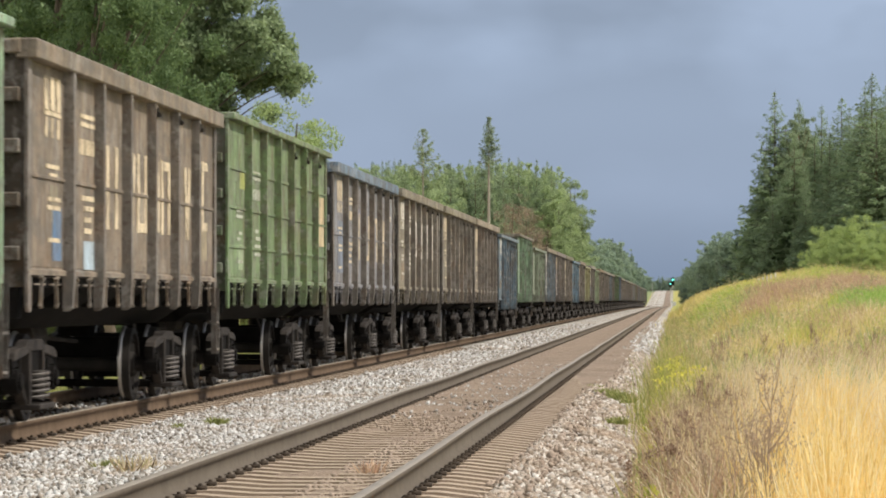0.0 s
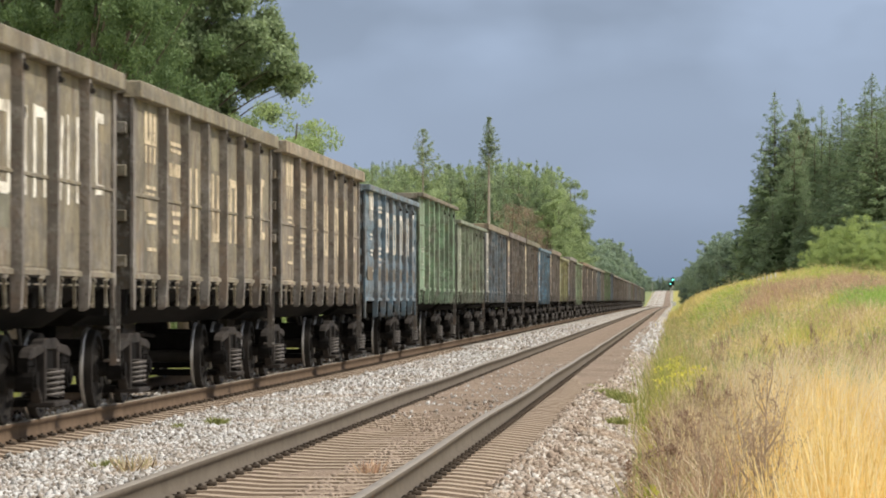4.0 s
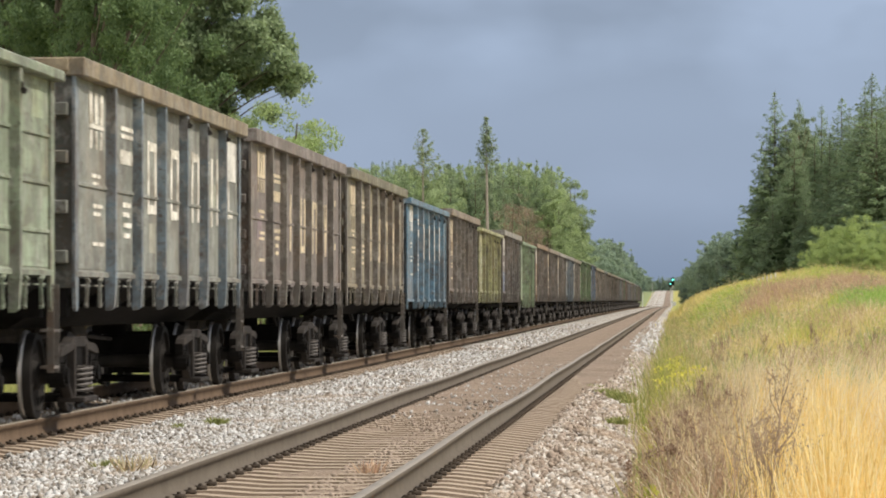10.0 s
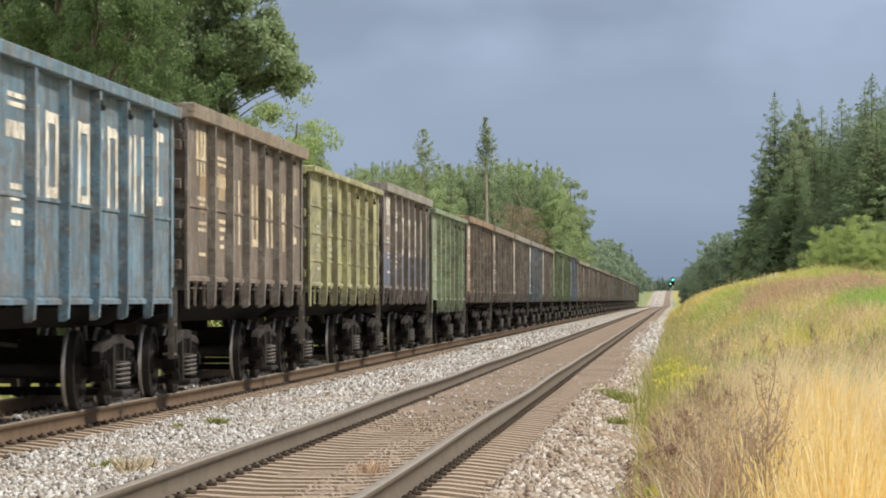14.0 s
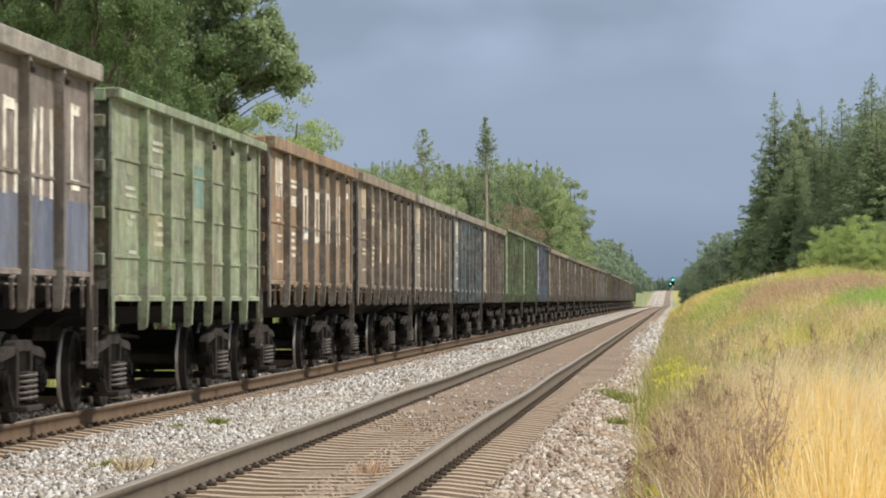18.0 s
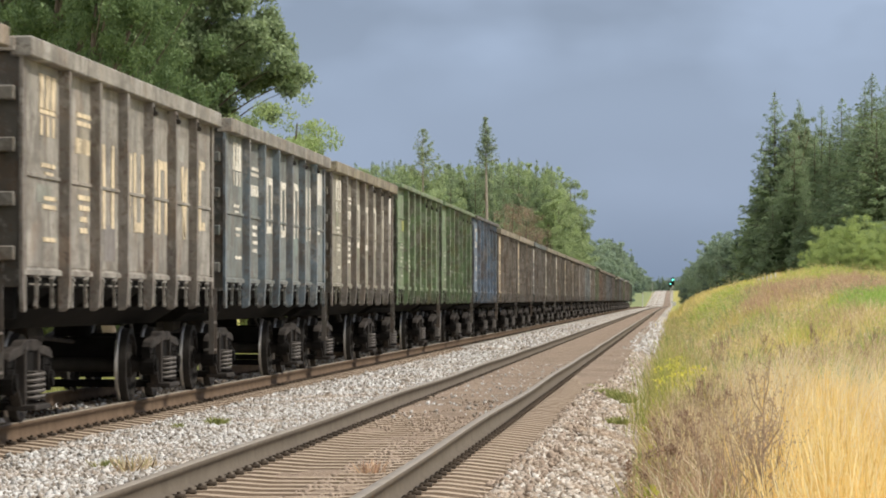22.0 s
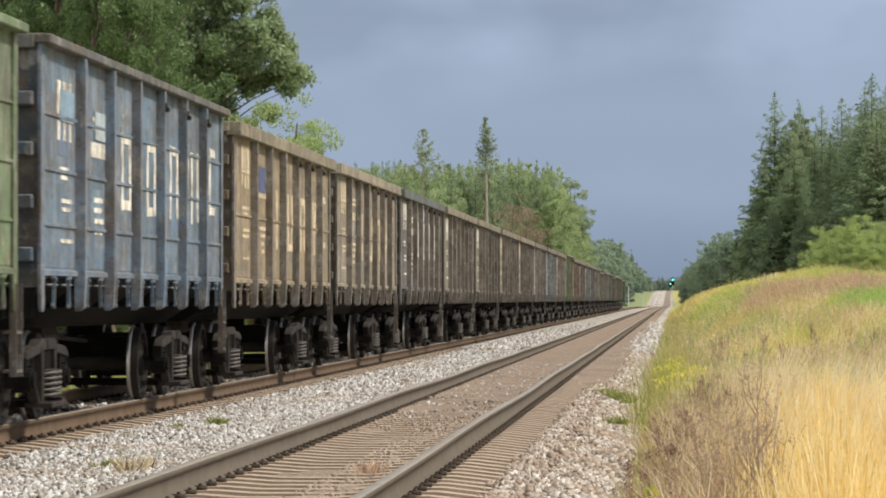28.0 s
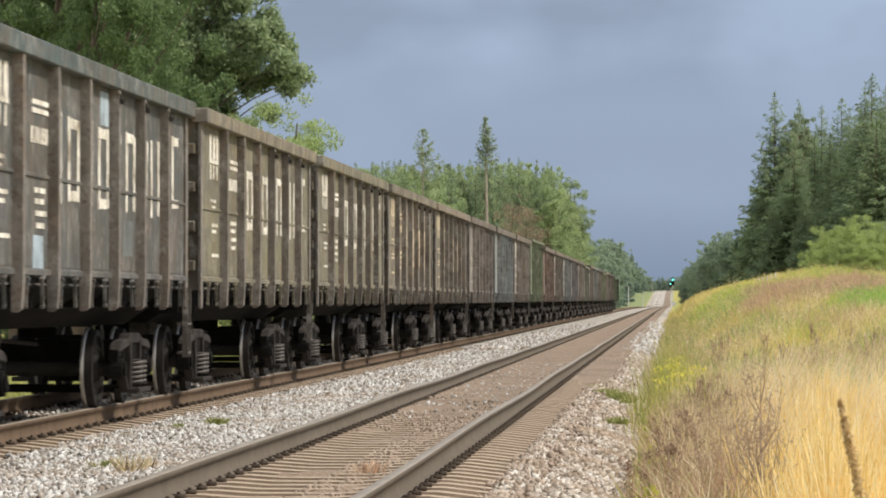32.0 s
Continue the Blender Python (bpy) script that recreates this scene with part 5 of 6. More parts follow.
# undergrowth at the foot of these trees
for i in range(20):
    y = 138 + 2.2 * i + tree_rng.uniform(-2, 2)
    plant("shrub", -0.178 * y + i * 0.30 + tree_rng.uniform(-1.2, 0.8), y, tree_rng.uniform(2.6, 4.0), None, tree_rng.uniform(1.0, 1.4), group="undergrowth beyond the train")

# the wood in the middle distance
mid = random.Random(9)
for i in range(150):
    px = 606 + 396 * (i + mid.random()) / 150
    y = 340 + (px - 600) / 400 * 170 + mid.uniform(-28, 100)
    kind = mid.choices(["slim", "broad", "spruce", "pine"], [5, 1.6, 4.4, 0.9])[0]
    roof = float(np.interp(px, (600, 700, 900, 960, 985, 1005), (296, 290, 284, 290, 304, 336)))
    top = roof + (mid.uniform(-13, 14) if kind == "spruce" else 4 + 56 * mid.random() ** 1.3)
    plant_to(kind, px, y, top, None, {"spruce": 0.85, "broad": 0.85, "pine": 0.8}.get(kind, 1.0) * mid.uniform(0.85, 1.15), "trees of the wood")
for px, y, top, kind, v, wd in ((748, 330, 224, "thin", 0, 1.05), (864, 330, 202, "thin", 1, 1.3), (910, 325, 345, "dead", 0, 1.0), (935, 335, 352, "dead", 0, 0.9), (985, 470, 318, "broad", 1, 1.0),
                                (995, 480, 360, "broad", 2, 0.9), (975, 460, 330, "broad", 0, 1.1), (1002, 500, 318, "slim", 3, 1.0), (1006, 520, 338, "slim", 2, 1.0), (992, 505, 306, "slim", 1, 1.0), (980, 500, 300, "slim", 2, 1.0), (1009, 525, 372, "slim", 0, 1.0), (1004, 530, 400, "broad", 1, 0.8)):
    t_ = plant_to(kind, px, y, top, v, wd, "trees of the wood")
    if px == 864:
        tall_thin = t_
# its edge, running on beside the line
for i in range(72):
    px = 1010 + 140 * (i + mid.random()) / 72
    y = 21 * 6150 / (1192 - px) * mid.uniform(0.95, 1.2)
    roof = float(np.interp(px, (1005, 1020, 1045, 1090, 1105, 1120, 1135, 1152), (400, 432, 424, 422, 434, 452, 476, 500)))
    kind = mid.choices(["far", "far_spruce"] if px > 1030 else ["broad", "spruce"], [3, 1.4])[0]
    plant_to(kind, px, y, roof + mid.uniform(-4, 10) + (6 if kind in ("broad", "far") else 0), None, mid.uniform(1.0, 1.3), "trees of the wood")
# spruces on the bank
for px, y, top, kind, v, wd in ((1370, 330, 160, "spruce", 0, 1.25), (1413, 350, 174, "spruce", 1, 1.15), (1452, 335, 186, "spruce", 2, 1.15), (1487, 325, 172, "spruce", 3, 1.15),
                                (1540, 300, 128, "spruce", 1, 1.35), (1590, 290, 112, "spruce", 0, 1.35), (1352, 345, 270, "spruce", 1, 1.0), (1328, 370, 372, "broad", 2, 0.7), (1340, 360, 330, "spruce", 2, 0.9),
                                (1432, 340, 215, "pine", 0, 0.9), (1520, 340, 180, "spruce", 2, 0.9), (1395, 340, 262, "spruce", 2, 1.0), (1565, 330, 150, "spruce", 2, 1.0),
                                (1620, 320, 140, "spruce", 1, 1.0), (1472, 350, 240, "spruce", 0, 1.0), (1388, 322, 300, "spruce", 3, 1.1), (1366, 318, 345, "spruce", 1, 1.1), (1420, 344, 212, "pine", 1, 0.95), (1424, 308, 322, "spruce", 1, 1.0), (1404, 330, 205, "pine", 0, 0.9), (1466, 318, 232, "spruce", 0, 1.0), (1510, 310, 205, "spruce", 3, 1.1), (1556, 296, 170, "spruce", 0, 1.1), (1528, 304, 152, "spruce", 2, 1.3), (1548, 288, 196, "spruce", 3, 1.4), (1440, 326, 228, "spruce", 1, 1.2), (1500, 318, 188, "spruce", 0, 1.2), (1404, 320, 236, "spruce", 2, 1.2), (1478, 306, 262, "spruce", 3, 1.3)):
    plant_to(kind, px, y, top, v, wd, "spruces on the bank")
for px, y, top, wd in ((1500, 215, 384, 1.0), (1552, 222, 396, 1.0), (1467, 228, 412, 0.9), (1590, 215, 390, 1.0), (1452, 205, 432, 0.9), (1486, 204, 424, 1.0), (1524, 203, 420, 1.0), (1562, 204, 418, 1.0)):
    plant_to("bush", px, y, top, None, wd, "bushes on the bank")
for i in range(34):
    px = 1205 + 112 * (i + mid.random()) / 34
    y = 8.0 * 6150 / (px - 1192) * mid.uniform(0.75, 1.1) if px > 1225 else mid.uniform(1200, 1600)
    y = min(max(y, 420), 1600)
    roof = float(np.interp(px, (1203, 1215, 1235, 1262, 1290, 1315), (496, 474, 446, 424, 412, 408)))
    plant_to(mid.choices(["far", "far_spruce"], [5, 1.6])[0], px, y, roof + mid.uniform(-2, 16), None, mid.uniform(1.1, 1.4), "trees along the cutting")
# the wood behind the crest
for i in range(26):
    px = 1140 + 85 * (i + mid.random()) / 26
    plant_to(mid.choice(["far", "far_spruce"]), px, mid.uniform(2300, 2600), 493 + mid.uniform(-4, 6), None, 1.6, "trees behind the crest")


# ---------------------------------------------------------------- grass and weeds
def grass_mat(name, stops, patch=None):
    k = Nodes(name, 0.7, 0, 0.2)
    c = k.ramp(k.island(), stops)
    if patch:
        c = k.mix(k.span(k.noise(0.45, k.place((1, 0.35, 1), False), 4), 0.42, 0.60, 0.0, 0.85), c, patch)
        c = k.mix(k.span(k.noise(0.30, k.place((1, 0.22, 1), False), 3), 0.50, 0.62, 0.0, 0.6), c, (0.58, 0.40, 0.25))
    stand = k.noise(3.2, k.place((1, 0.5, 0.12), False), 3)
    c = k.mix(k.span(stand, 0.42, 0.62, 0.0, 0.30), c, tuple(x * 0.9 for x in stops[0][1]))
    k.color(c)
    t = k.n.new("ShaderNodeBsdfTranslucent")
    k.l.new(c, t.inputs["Color"])
    s_ = k.n.new("ShaderNodeMixShader")
    s_.inputs[0].default_value = 0.45
    k.l.new(k.b.outputs[0], s_.inputs[1])
    k.l.new(t.outputs[0], s_.inputs[2])
    k.l.new(s_.outputs[0], k.n["Material Output"].inputs["Surface"])
    return k.mat


def blades(name, n, xr, yr, high, wide, mat, label, seed, bias=1.0, clump=0.0, lean=0.25, keep=None, drift=0.0):
    """Standing grass: n bent blades of two pieces each, joined."""
    g = np.random.default_rng(seed)
    y = yr[0] + (yr[1] - yr[0]) * g.uniform(0, 1, n) ** bias
    lo, hi = (np.asarray([f(v) for v in y]) if callable(f) else np.full(n, f) for f in xr)
    x = lo + (hi - lo) * g.uniform(0, 1, n)
    if clump:
        cx, cy = np.round(x / clump), np.round(y / clump)
        x = cx * clump + g.normal(size=n) * clump * 0.32 + np.sin(cx * 12.9 + cy * 78.2) * clump * 0.4
        y = cy * clump + g.normal(size=n) * clump * 0.32 + np.cos(cx * 39.3 + cy * 11.1) * clump * 0.4
    if keep is not None:
        m = keep(x, y, g)
        x, y = x[m], y[m]
        n = len(x)
    z = ground_z(x, y) - 0.03
    z = np.maximum(z, np.where((x > -1.0) & (x < 0.2), line_z(y) - 0.66, -1e9))
    h = high * g.uniform(0.5, 1.2, n) * (1.0 + 0.28 * np.sin(x * 7.1 + 2.0 * np.sin(y * 3.3)) * np.sin(y * 2.9 + x * 1.7))
    az = g.uniform(0, 2 * math.pi, n)
    w = wide * g.uniform(0.6, 1.4, n)
    ux, uy = np.cos(az), np.sin(az)
    la = g.normal(size=(n, 2)) * lean * h[:, None]
    la[:, 0] += drift * h
    p0 = np.stack([x, y, z], 1)
    p1 = p0 + np.stack([la[:, 0] * 0.35, la[:, 1] * 0.35, h * 0.55], 1)
    p2 = p0 + np.stack([la[:, 0], la[:, 1], h], 1)
    u = np.stack([ux, uy, 0 * ux], 1)
    v = np.stack([p0 - u * w[:, None], p0 + u * w[:, None], p1 - u * w[:, None] * 0.8, p1 + u * w[:, None] * 0.8, p2 - u * w[:, None] * 0.25, p2 + u * w[:, None] * 0.25], 1)
    f = np.array([(0, 1, 3, 2), (2, 3, 5, 4)])[None] + (np.arange(n) * 6)[:, None, None]
    me_ = mesh_np(name, v.reshape(-1, 3), f.reshape(-1, 4))
    me_.materials.append(mat)
    return tagged(new(name, me_), label, "grass", kind="stuff")


GOLD = grass_mat("golden_grass", [(0.0, (0.62, 0.41, 0.13)), (0.15, (0.86, 0.63, 0.25)), (0.5, (0.96, 0.76, 0.34)), (0.8, (0.97, 0.88, 0.60)), (1.0, (0.80, 0.60, 0.18))])
MIXED = grass_mat("meadow_grass", [(0.0, (0.42, 0.44, 0.10)), (0.25, (0.64, 0.57, 0.18)), (0.5, (0.88, 0.69, 0.29)), (0.85, (0.94, 0.78, 0.41)), (1.0, (0.68, 0.44, 0.26))], (0.56, 0.48, 0.14))
GREENY = grass_mat("green_grass", [(0.0, (0.29, 0.40, 0.08)), (0.5, (0.46, 0.55, 0.13)), (1.0, (0.66, 0.65, 0.23))])
LUSH = grass_mat("fresh_grass", [(0.0, (0.27, 0.42, 0.09)), (1.0, (0.44, 0.58, 0.17))])
RUSTY = grass_mat("red_sorrel", [(0.0, (0.38, 0.23, 0.15)), (0.5, (0.54, 0.37, 0.26)), (1.0, (0.66, 0.50, 0.35))])
WEEDY = grass_mat("track_side_weeds", [(0.0, (0.23, 0.28, 0.08)), (0.35, (0.40, 0.42, 0.14)), (0.65, (0.56, 0.44, 0.25)), (1.0, (0.48, 0.33, 0.22))])
BUFF = grass_mat("buff_grass", [(0.0, (0.46, 0.34, 0.21)), (0.4, (0.68, 0.54, 0.33)), (0.75, (0.84, 0.72, 0.48)), (1.0, (0.56, 0.48, 0.24))])
TANGLE = grass_mat("brown_grass_tangle", [(0.0, (0.16, 0.115, 0.07)), (0.25, (0.44, 0.32, 0.20)), (0.45, (0.36, 0.37, 0.13)), (0.65, (0.74, 0.58, 0.39)), (0.9, (0.92, 0.83, 0.62)), (1.0, (0.52, 0.34, 0.24))])
SAGE = grass_mat("grey_green_herbs", [(0.0, (0.17, 0.23, 0.09)), (0.5, (0.29, 0.36, 0.17)), (1.0, (0.44, 0.49, 0.26))])
CREAMY_SEED = grass_mat("cream_seed_heads", [(0.0, (0.72, 0.58, 0.36)), (1.0, (0.90, 0.82, 0.60))])
HEDGE = grass_mat("tall_weeds", [(0.0, (0.21, 0.24, 0.07)), (0.5, (0.40, 0.41, 0.11)), (1.0, (0.56, 0.46, 0.22))])
STRAW_VERGE = grass_mat("pale_verge_grass", [(0.0, (0.45, 0.50, 0.14)), (0.5, (0.66, 0.66, 0.26)), (1.0, (0.80, 0.74, 0.38))])
EDGE = lambda v: 0.069 * v + 0.4


def drift_field(x, y, seed):
    """Uneven patches of the meadow, from about -1 to 1; longer along the line than across it."""
    a, b = x * 1.35, y * 0.16
    return (np.sin(a + 1.7 * np.sin(b * 1.3 + seed) + seed) + np.sin(b * 2.1 + 1.4 * np.sin(a * 0.8 + 2 * seed)) + 0.7 * np.sin(a * 2.3 - b * 1.9 + 3 * seed)) / 2.2


OVER = lambda seed, level: (lambda x, y, g: drift_field(x, y, seed) + g.normal(size=len(x)) * 0.16 > level)
NEAR_GOLD = lambda x, y, g: x + g.normal(size=len(x)) * 0.17 + 0.12 * np.sin(y * 1.7) > 0.025 * y + 0.16
NEAR_BROWN = lambda x, y, g: x + g.normal(size=len(x)) * 0.14 + 0.10 * np.sin(y * 1.7) < 0.029 * y + 0.10
blades("golden_grass", 24000, (0.1, EDGE), (18, 44), 0.66, 0.0058, GOLD, "tall golden ripe grass", 11, 1.2, 0.0, 0.13, keep=NEAR_GOLD)
blades("golden_grass", 9000, (0.1, EDGE), (17, 34), 0.60, 0.0068, GOLD, "tall golden ripe grass", 12, 1.0, 0.16, 0.14, keep=NEAR_GOLD)
blades("pale_seed_heads", 4500, (lambda v: 0.016 * v + 0.1, EDGE), (25, 52), 0.80, 0.0042, CREAMY_SEED, "pale ripe grass heads bending over", 28, 1.0, 0.25, 0.20, drift=0.22)
blades("brown_grass_tangle", 11000, (-0.06, lambda v: 0.050 * v + 0.2), (18, 46), 0.44, 0.0062, TANGLE, "brown and buff tangle of grass and weeds", 24, 1.1, 0.12, 0.4, keep=NEAR_BROWN)
blades("buff_grass", 6000, (0.05, lambda v: 0.036 * v + 0.2), (26, 55), 0.62, 0.0042, BUFF, "pale buff dry grass", 34, 1.2, 0.20, keep=OVER(1, -0.1))
blades("buff_grass", 26000, (0.2, EDGE), (40, 120), 0.54, 0.0065, BUFF, "pale buff dry grass", 25, 1.3, 0.0, keep=OVER(2, 0.0))
blades("meadow_grass", 34000, (0.1, EDGE), (38, 105), 0.42, 0.0062, MIXED, "mixed green and straw meadow grass", 13, 1.1, 0.35)
blades("meadow_grass", 40000, (0.2, EDGE), (90, 200), 0.40, 0.011, MIXED, "mixed green and straw meadow grass", 14, 1.2, 0.6, keep=OVER(4, -0.5))
blades("green_grass", 26000, (0.2, EDGE), (44, 100), 0.46, 0.008, GREENY, "green grass of the meadow", 29, 1.1, 0.0, keep=OVER(3, 0.20))
blades("green_grass", 46000, (0.2, EDGE), (75, 200), 0.38, 0.012, GREENY, "short green grass on the bank", 15, 1.2, 0.0, keep=OVER(5, 0.10))
blades("green_grass", 16000, (0.2, lambda v: 0.05 * v + 1), (180, 420), 0.45, 0.028, MIXED, "short grass on the bank", 16, 1.2, 1.2)
blades("fresh_grass", 15000, (lambda v: 0.049 * v, lambda v: 0.069 * v), (84, 98), 0.46, 0.010, LUSH, "patch of fresh green grass", 17, 1.0, 0.4)
blades("fresh_grass", 9000, (lambda v: 0.004 * v, lambda v: 0.026 * v), (105, 160), 0.40, 0.012, LUSH, "patch of fresh green grass", 30, 1.0, 0.0, keep=OVER(6, 0.25))
blades("grey_green_herbs", 13000, (0.3, EDGE), (40, 110), 0.58, 0.009, SAGE, "clumps of grey-green herbs in the meadow", 26, 1.0, 0.0, keep=OVER(7, 0.42))
blades("red_sorrel", 26000, (lambda v: 0.020 * v, EDGE), (95, 118), 0.54, 0.008, RUSTY, "reddish ripe sorrel and seed heads", 18, 1.0, 0.0, keep=OVER(8, -0.35))
blades("green_grass", 26000, (lambda v: 0.006 * v, EDGE), (117, 150), 0.40, 0.012, GREENY, "short green grass on the brow of the bank", 35, 1.0, 0.0, keep=OVER(5, -0.4))
blades("red_sorrel", 16000, (0.2, EDGE), (45, 95), 0.58, 0.006, RUSTY, "reddish ripe sorrel and seed heads", 27, 1.0, 0.0, keep=OVER(9, 0.22))
blades("red_sorrel", 5000, (-0.14, lambda v: 0.028 * v), (21, 44), 0.46, 0.0040, RUSTY, "reddish ripe sorrel and seed heads", 19, 1.0, 0.16)
blades("track_side_weeds", 5000, (-0.22, 0.40), (21, 70), 0.28, 0.0060, WEEDY, "dull green and brown weeds beside the ballast", 20, 1.1, 0.22)
blades("track_side_weeds", 2200, (-0.24, 0.42), (38, 66), 0.62, 0.0060, HEDGE, "tall olive weeds beside the ballast", 31, 1.0, 0.3)
blades("track_side_weeds", 9000, (-0.2, 0.8), (65, 240), 0.45, 0.012, WEEDY, "dull green and brown weeds beside the ballast", 21, 1.3, 0.5)
blades("verge_grass", 30000, (-15.5, -10.6), (30, 170), 0.80, 0.014, STRAW_VERGE, "rough pale green grass beyond the train", 22, 1.0, 0.5)
blades("verge_grass", 9000, (-19, -10.8), (150, 900), 0.55, 0.03, GREENY, "rough green grass beyond the train", 23, 1.5, 1.0)

blades("verge_grass", 12000, (-24, -10.4), (330, 1050), 0.6, 0.06, SAGE, "grey-green grass beyond the train", 61, 1.2, 1.0)


HERB_LEAF = grass_mat("herb_leaves", [(0.0, (0.32, 0.36, 0.06)), (0.5, (0.52, 0.54, 0.09)), (1.0, (0.70, 0.63, 0.14))])
FLOWER = grass_mat("yellow_flowers", [(0.0, (0.78, 0.70, 0.08)), (1.0, (0.90, 0.82, 0.16))])


def herb_clumps(name, n, keep, yr, leaf_m, size, label, seed, spread=0.16, high=0.42, per=70, xr=None):
    """Low leafy plants strewn over the bank, too many to count: each a knot of small leaves on the ground."""
    g = np.random.default_rng(seed)
    y = yr[0] + (yr[1] - yr[0]) * g.uniform(0, 1, n) ** 1.3
    x = 0.15 + (0.069 * y + 0.2) * g.uniform(0, 1, n)
    if xr:
        x = xr[0] + (xr[1] - xr[0]) * g.uniform(0, 1, n) ** 0.8
    m = keep(x, y, g)
    x, y = x[m], y[m]
    z = np.maximum(ground_z(x, y), line_z(y) - 0.62)
    k = np.clip(y / 60, 0.7, 1.8)
    c = np.repeat(np.stack([x, y, z], 1), per, 0)
    kk = np.repeat(k * g.uniform(0.6, 1.3, len(x)), per)[:, None]
    t = g.uniform(0, 1, (len(c), 1))
    off = g.normal(size=(len(c), 3)) * np.array([spread, spread, 0.04]) * (0.45 + 0.55 * t)
    off[:, 2:] += t * high * (1 - 0.5 * (np.hypot(off[:, 0], off[:, 1]) / spread / 2.2)[:, None])
    v, f = leaves_at(c + off * kk, size, g, 0.8)
    me_ = mesh_np(name, v, f)
    me_.materials.append(leaf_m)
    return tagged(new(name, me_), label, "weeds", kind="stuff")


BROWN_HERB = grass_mat("brown_herbs", [(0.0, (0.26, 0.17, 0.11)), (0.6, (0.42, 0.29, 0.20)), (1.0, (0.58, 0.44, 0.30))])
STRAW_HERB = grass_mat("straw_herbs", [(0.0, (0.66, 0.50, 0.22)), (1.0, (0.92, 0.80, 0.50))])
herb_clumps("yellow_green_herbs", 420, OVER(11, 0.05), (36, 150), HERB_LEAF, 0.026, "yellow-green leafy weeds strewn over the bank", 51)
herb_clumps("grey_green_herbs", 420, OVER(7, 0.15), (38, 130), SAGE, 0.028, "grey-green leafy weeds strewn over the bank", 52)
herb_clumps("brown_herbs", 480, OVER(9, 0.0), (30, 140), BROWN_HERB, 0.018, "brown seeding weeds strewn over the bank", 53, 0.12, 0.55)
herb_clumps("straw_tufts", 700, OVER(2, -0.2), (34, 140), STRAW_HERB, 0.020, "bright straw tufts of ripe grass on the bank", 54, 0.14, 0.5)

herb_clumps("golden_seed_heads", 1100, NEAR_GOLD, (19, 52), GOLD, 0.011, "speckled ripe seed heads among the golden grass", 58, 0.10, 0.72, 90)
herb_clumps("buff_seed_heads", 500, OVER(2, -0.4), (45, 80), BUFF, 0.016, "buff seed heads standing in the meadow", 59, 0.13, 0.70, 70)
PALE_FLOWER = grass_mat("pale_meadow_flowers", [(0.0, (0.92, 0.84, 0.42)), (0.5, (0.90, 0.88, 0.80)), (1.0, (0.96, 0.94, 0.90))])
herb_clumps("meadow_flowers", 70, OVER(3, -0.3), (40, 115), PALE_FLOWER, 0.022, "small white and yellow flowers dotted over the bank", 60, 0.10, 0.62, 7)
ALL = lambda x, y, g: x > -9
OLIVE_HERB = grass_mat("olive_herbs", [(0.0, (0.15, 0.18, 0.05)), (0.5, (0.30, 0.33, 0.09)), (1.0, (0.46, 0.42, 0.16))])
herb_clumps("olive_herbs", 130, ALL, (22, 75), OLIVE_HERB, 0.022, "olive leafy weeds along the ballast edge", 55, 0.09, 0.36, 60, (-0.26, 0.42))
herb_clumps("brown_herbs", 150, ALL, (21, 48), BROWN_HERB, 0.014, "brown seeding weeds along the ballast edge", 56, 0.08, 0.46, 60, (-0.16, 1.0))
herb_clumps("pale_green_herbs", 60, ALL, (20, 32), SAGE, 0.016, "pale green leafy weeds low in the dry grass", 57, 0.07, 0.26, 60, (-0.2, 0.8))


def leafy_herb(x, y, high, seed, blooms=True):
    """A leafy weed of several stems, with flat heads of small yellow flowers."""
    g = np.random.default_rng(seed)
    base = new("flowering_weed", None)
    base.location = (x, y, max(float(ground_z(np.float64(x), np.float64(y))), -0.62) - 0.02)
    wd, leaf_c, bloom_c = Wood(), [], []
    for i in range(9):
        az, tilt = g.uniform(0, 6.28), g.uniform(0.05, 0.40)
        tip = np.array([math.cos(az) * tilt, math.sin(az) * tilt, 1.0]) * high * g.uniform(0.65, 1.05)
        mid_ = tip * 0.5 + np.array([0, 0, 0.05 * high])
        wd.add([(0, 0, 0), mid_, tip], [0.006, 0.0045, 0.002], 4)
        t = g.uniform(0.15, 1.0, 46)[:, None]
        leaf_c.append(tip * t + g.normal(size=(46, 3)) * high * 0.075)
        if blooms:
            bloom_c.append(tip + g.normal(size=(20, 3)) * np.array([0.045, 0.045, 0.018]))
    me_ = mesh_np("stems", np.array(wd.v), np.array(wd.f), True)
    me_.materials.append(STEM)
    share("stems", me_, base)
    v, f = leaves_at(np.concatenate(leaf_c), 0.030, g, 0.7)
    me_ = mesh_np("leaves", v, f)
    me_.materials.append(HERB_LEAF)
    share("leaves", me_, base)
    if blooms:
        v, f = leaves_at(np.concatenate(bloom_c), 0.019, g, 0.3)
        me_ = mesh_np("flowers", v, f)
        me_.materials.append(FLOWER)
        share("flowers", me_, base)
    return tagged(base, "yellow-green leafy weed with small yellow flowers beside the ballast" if blooms else "pale green leafy weed in the dry grass", "weed", "leafy weeds")


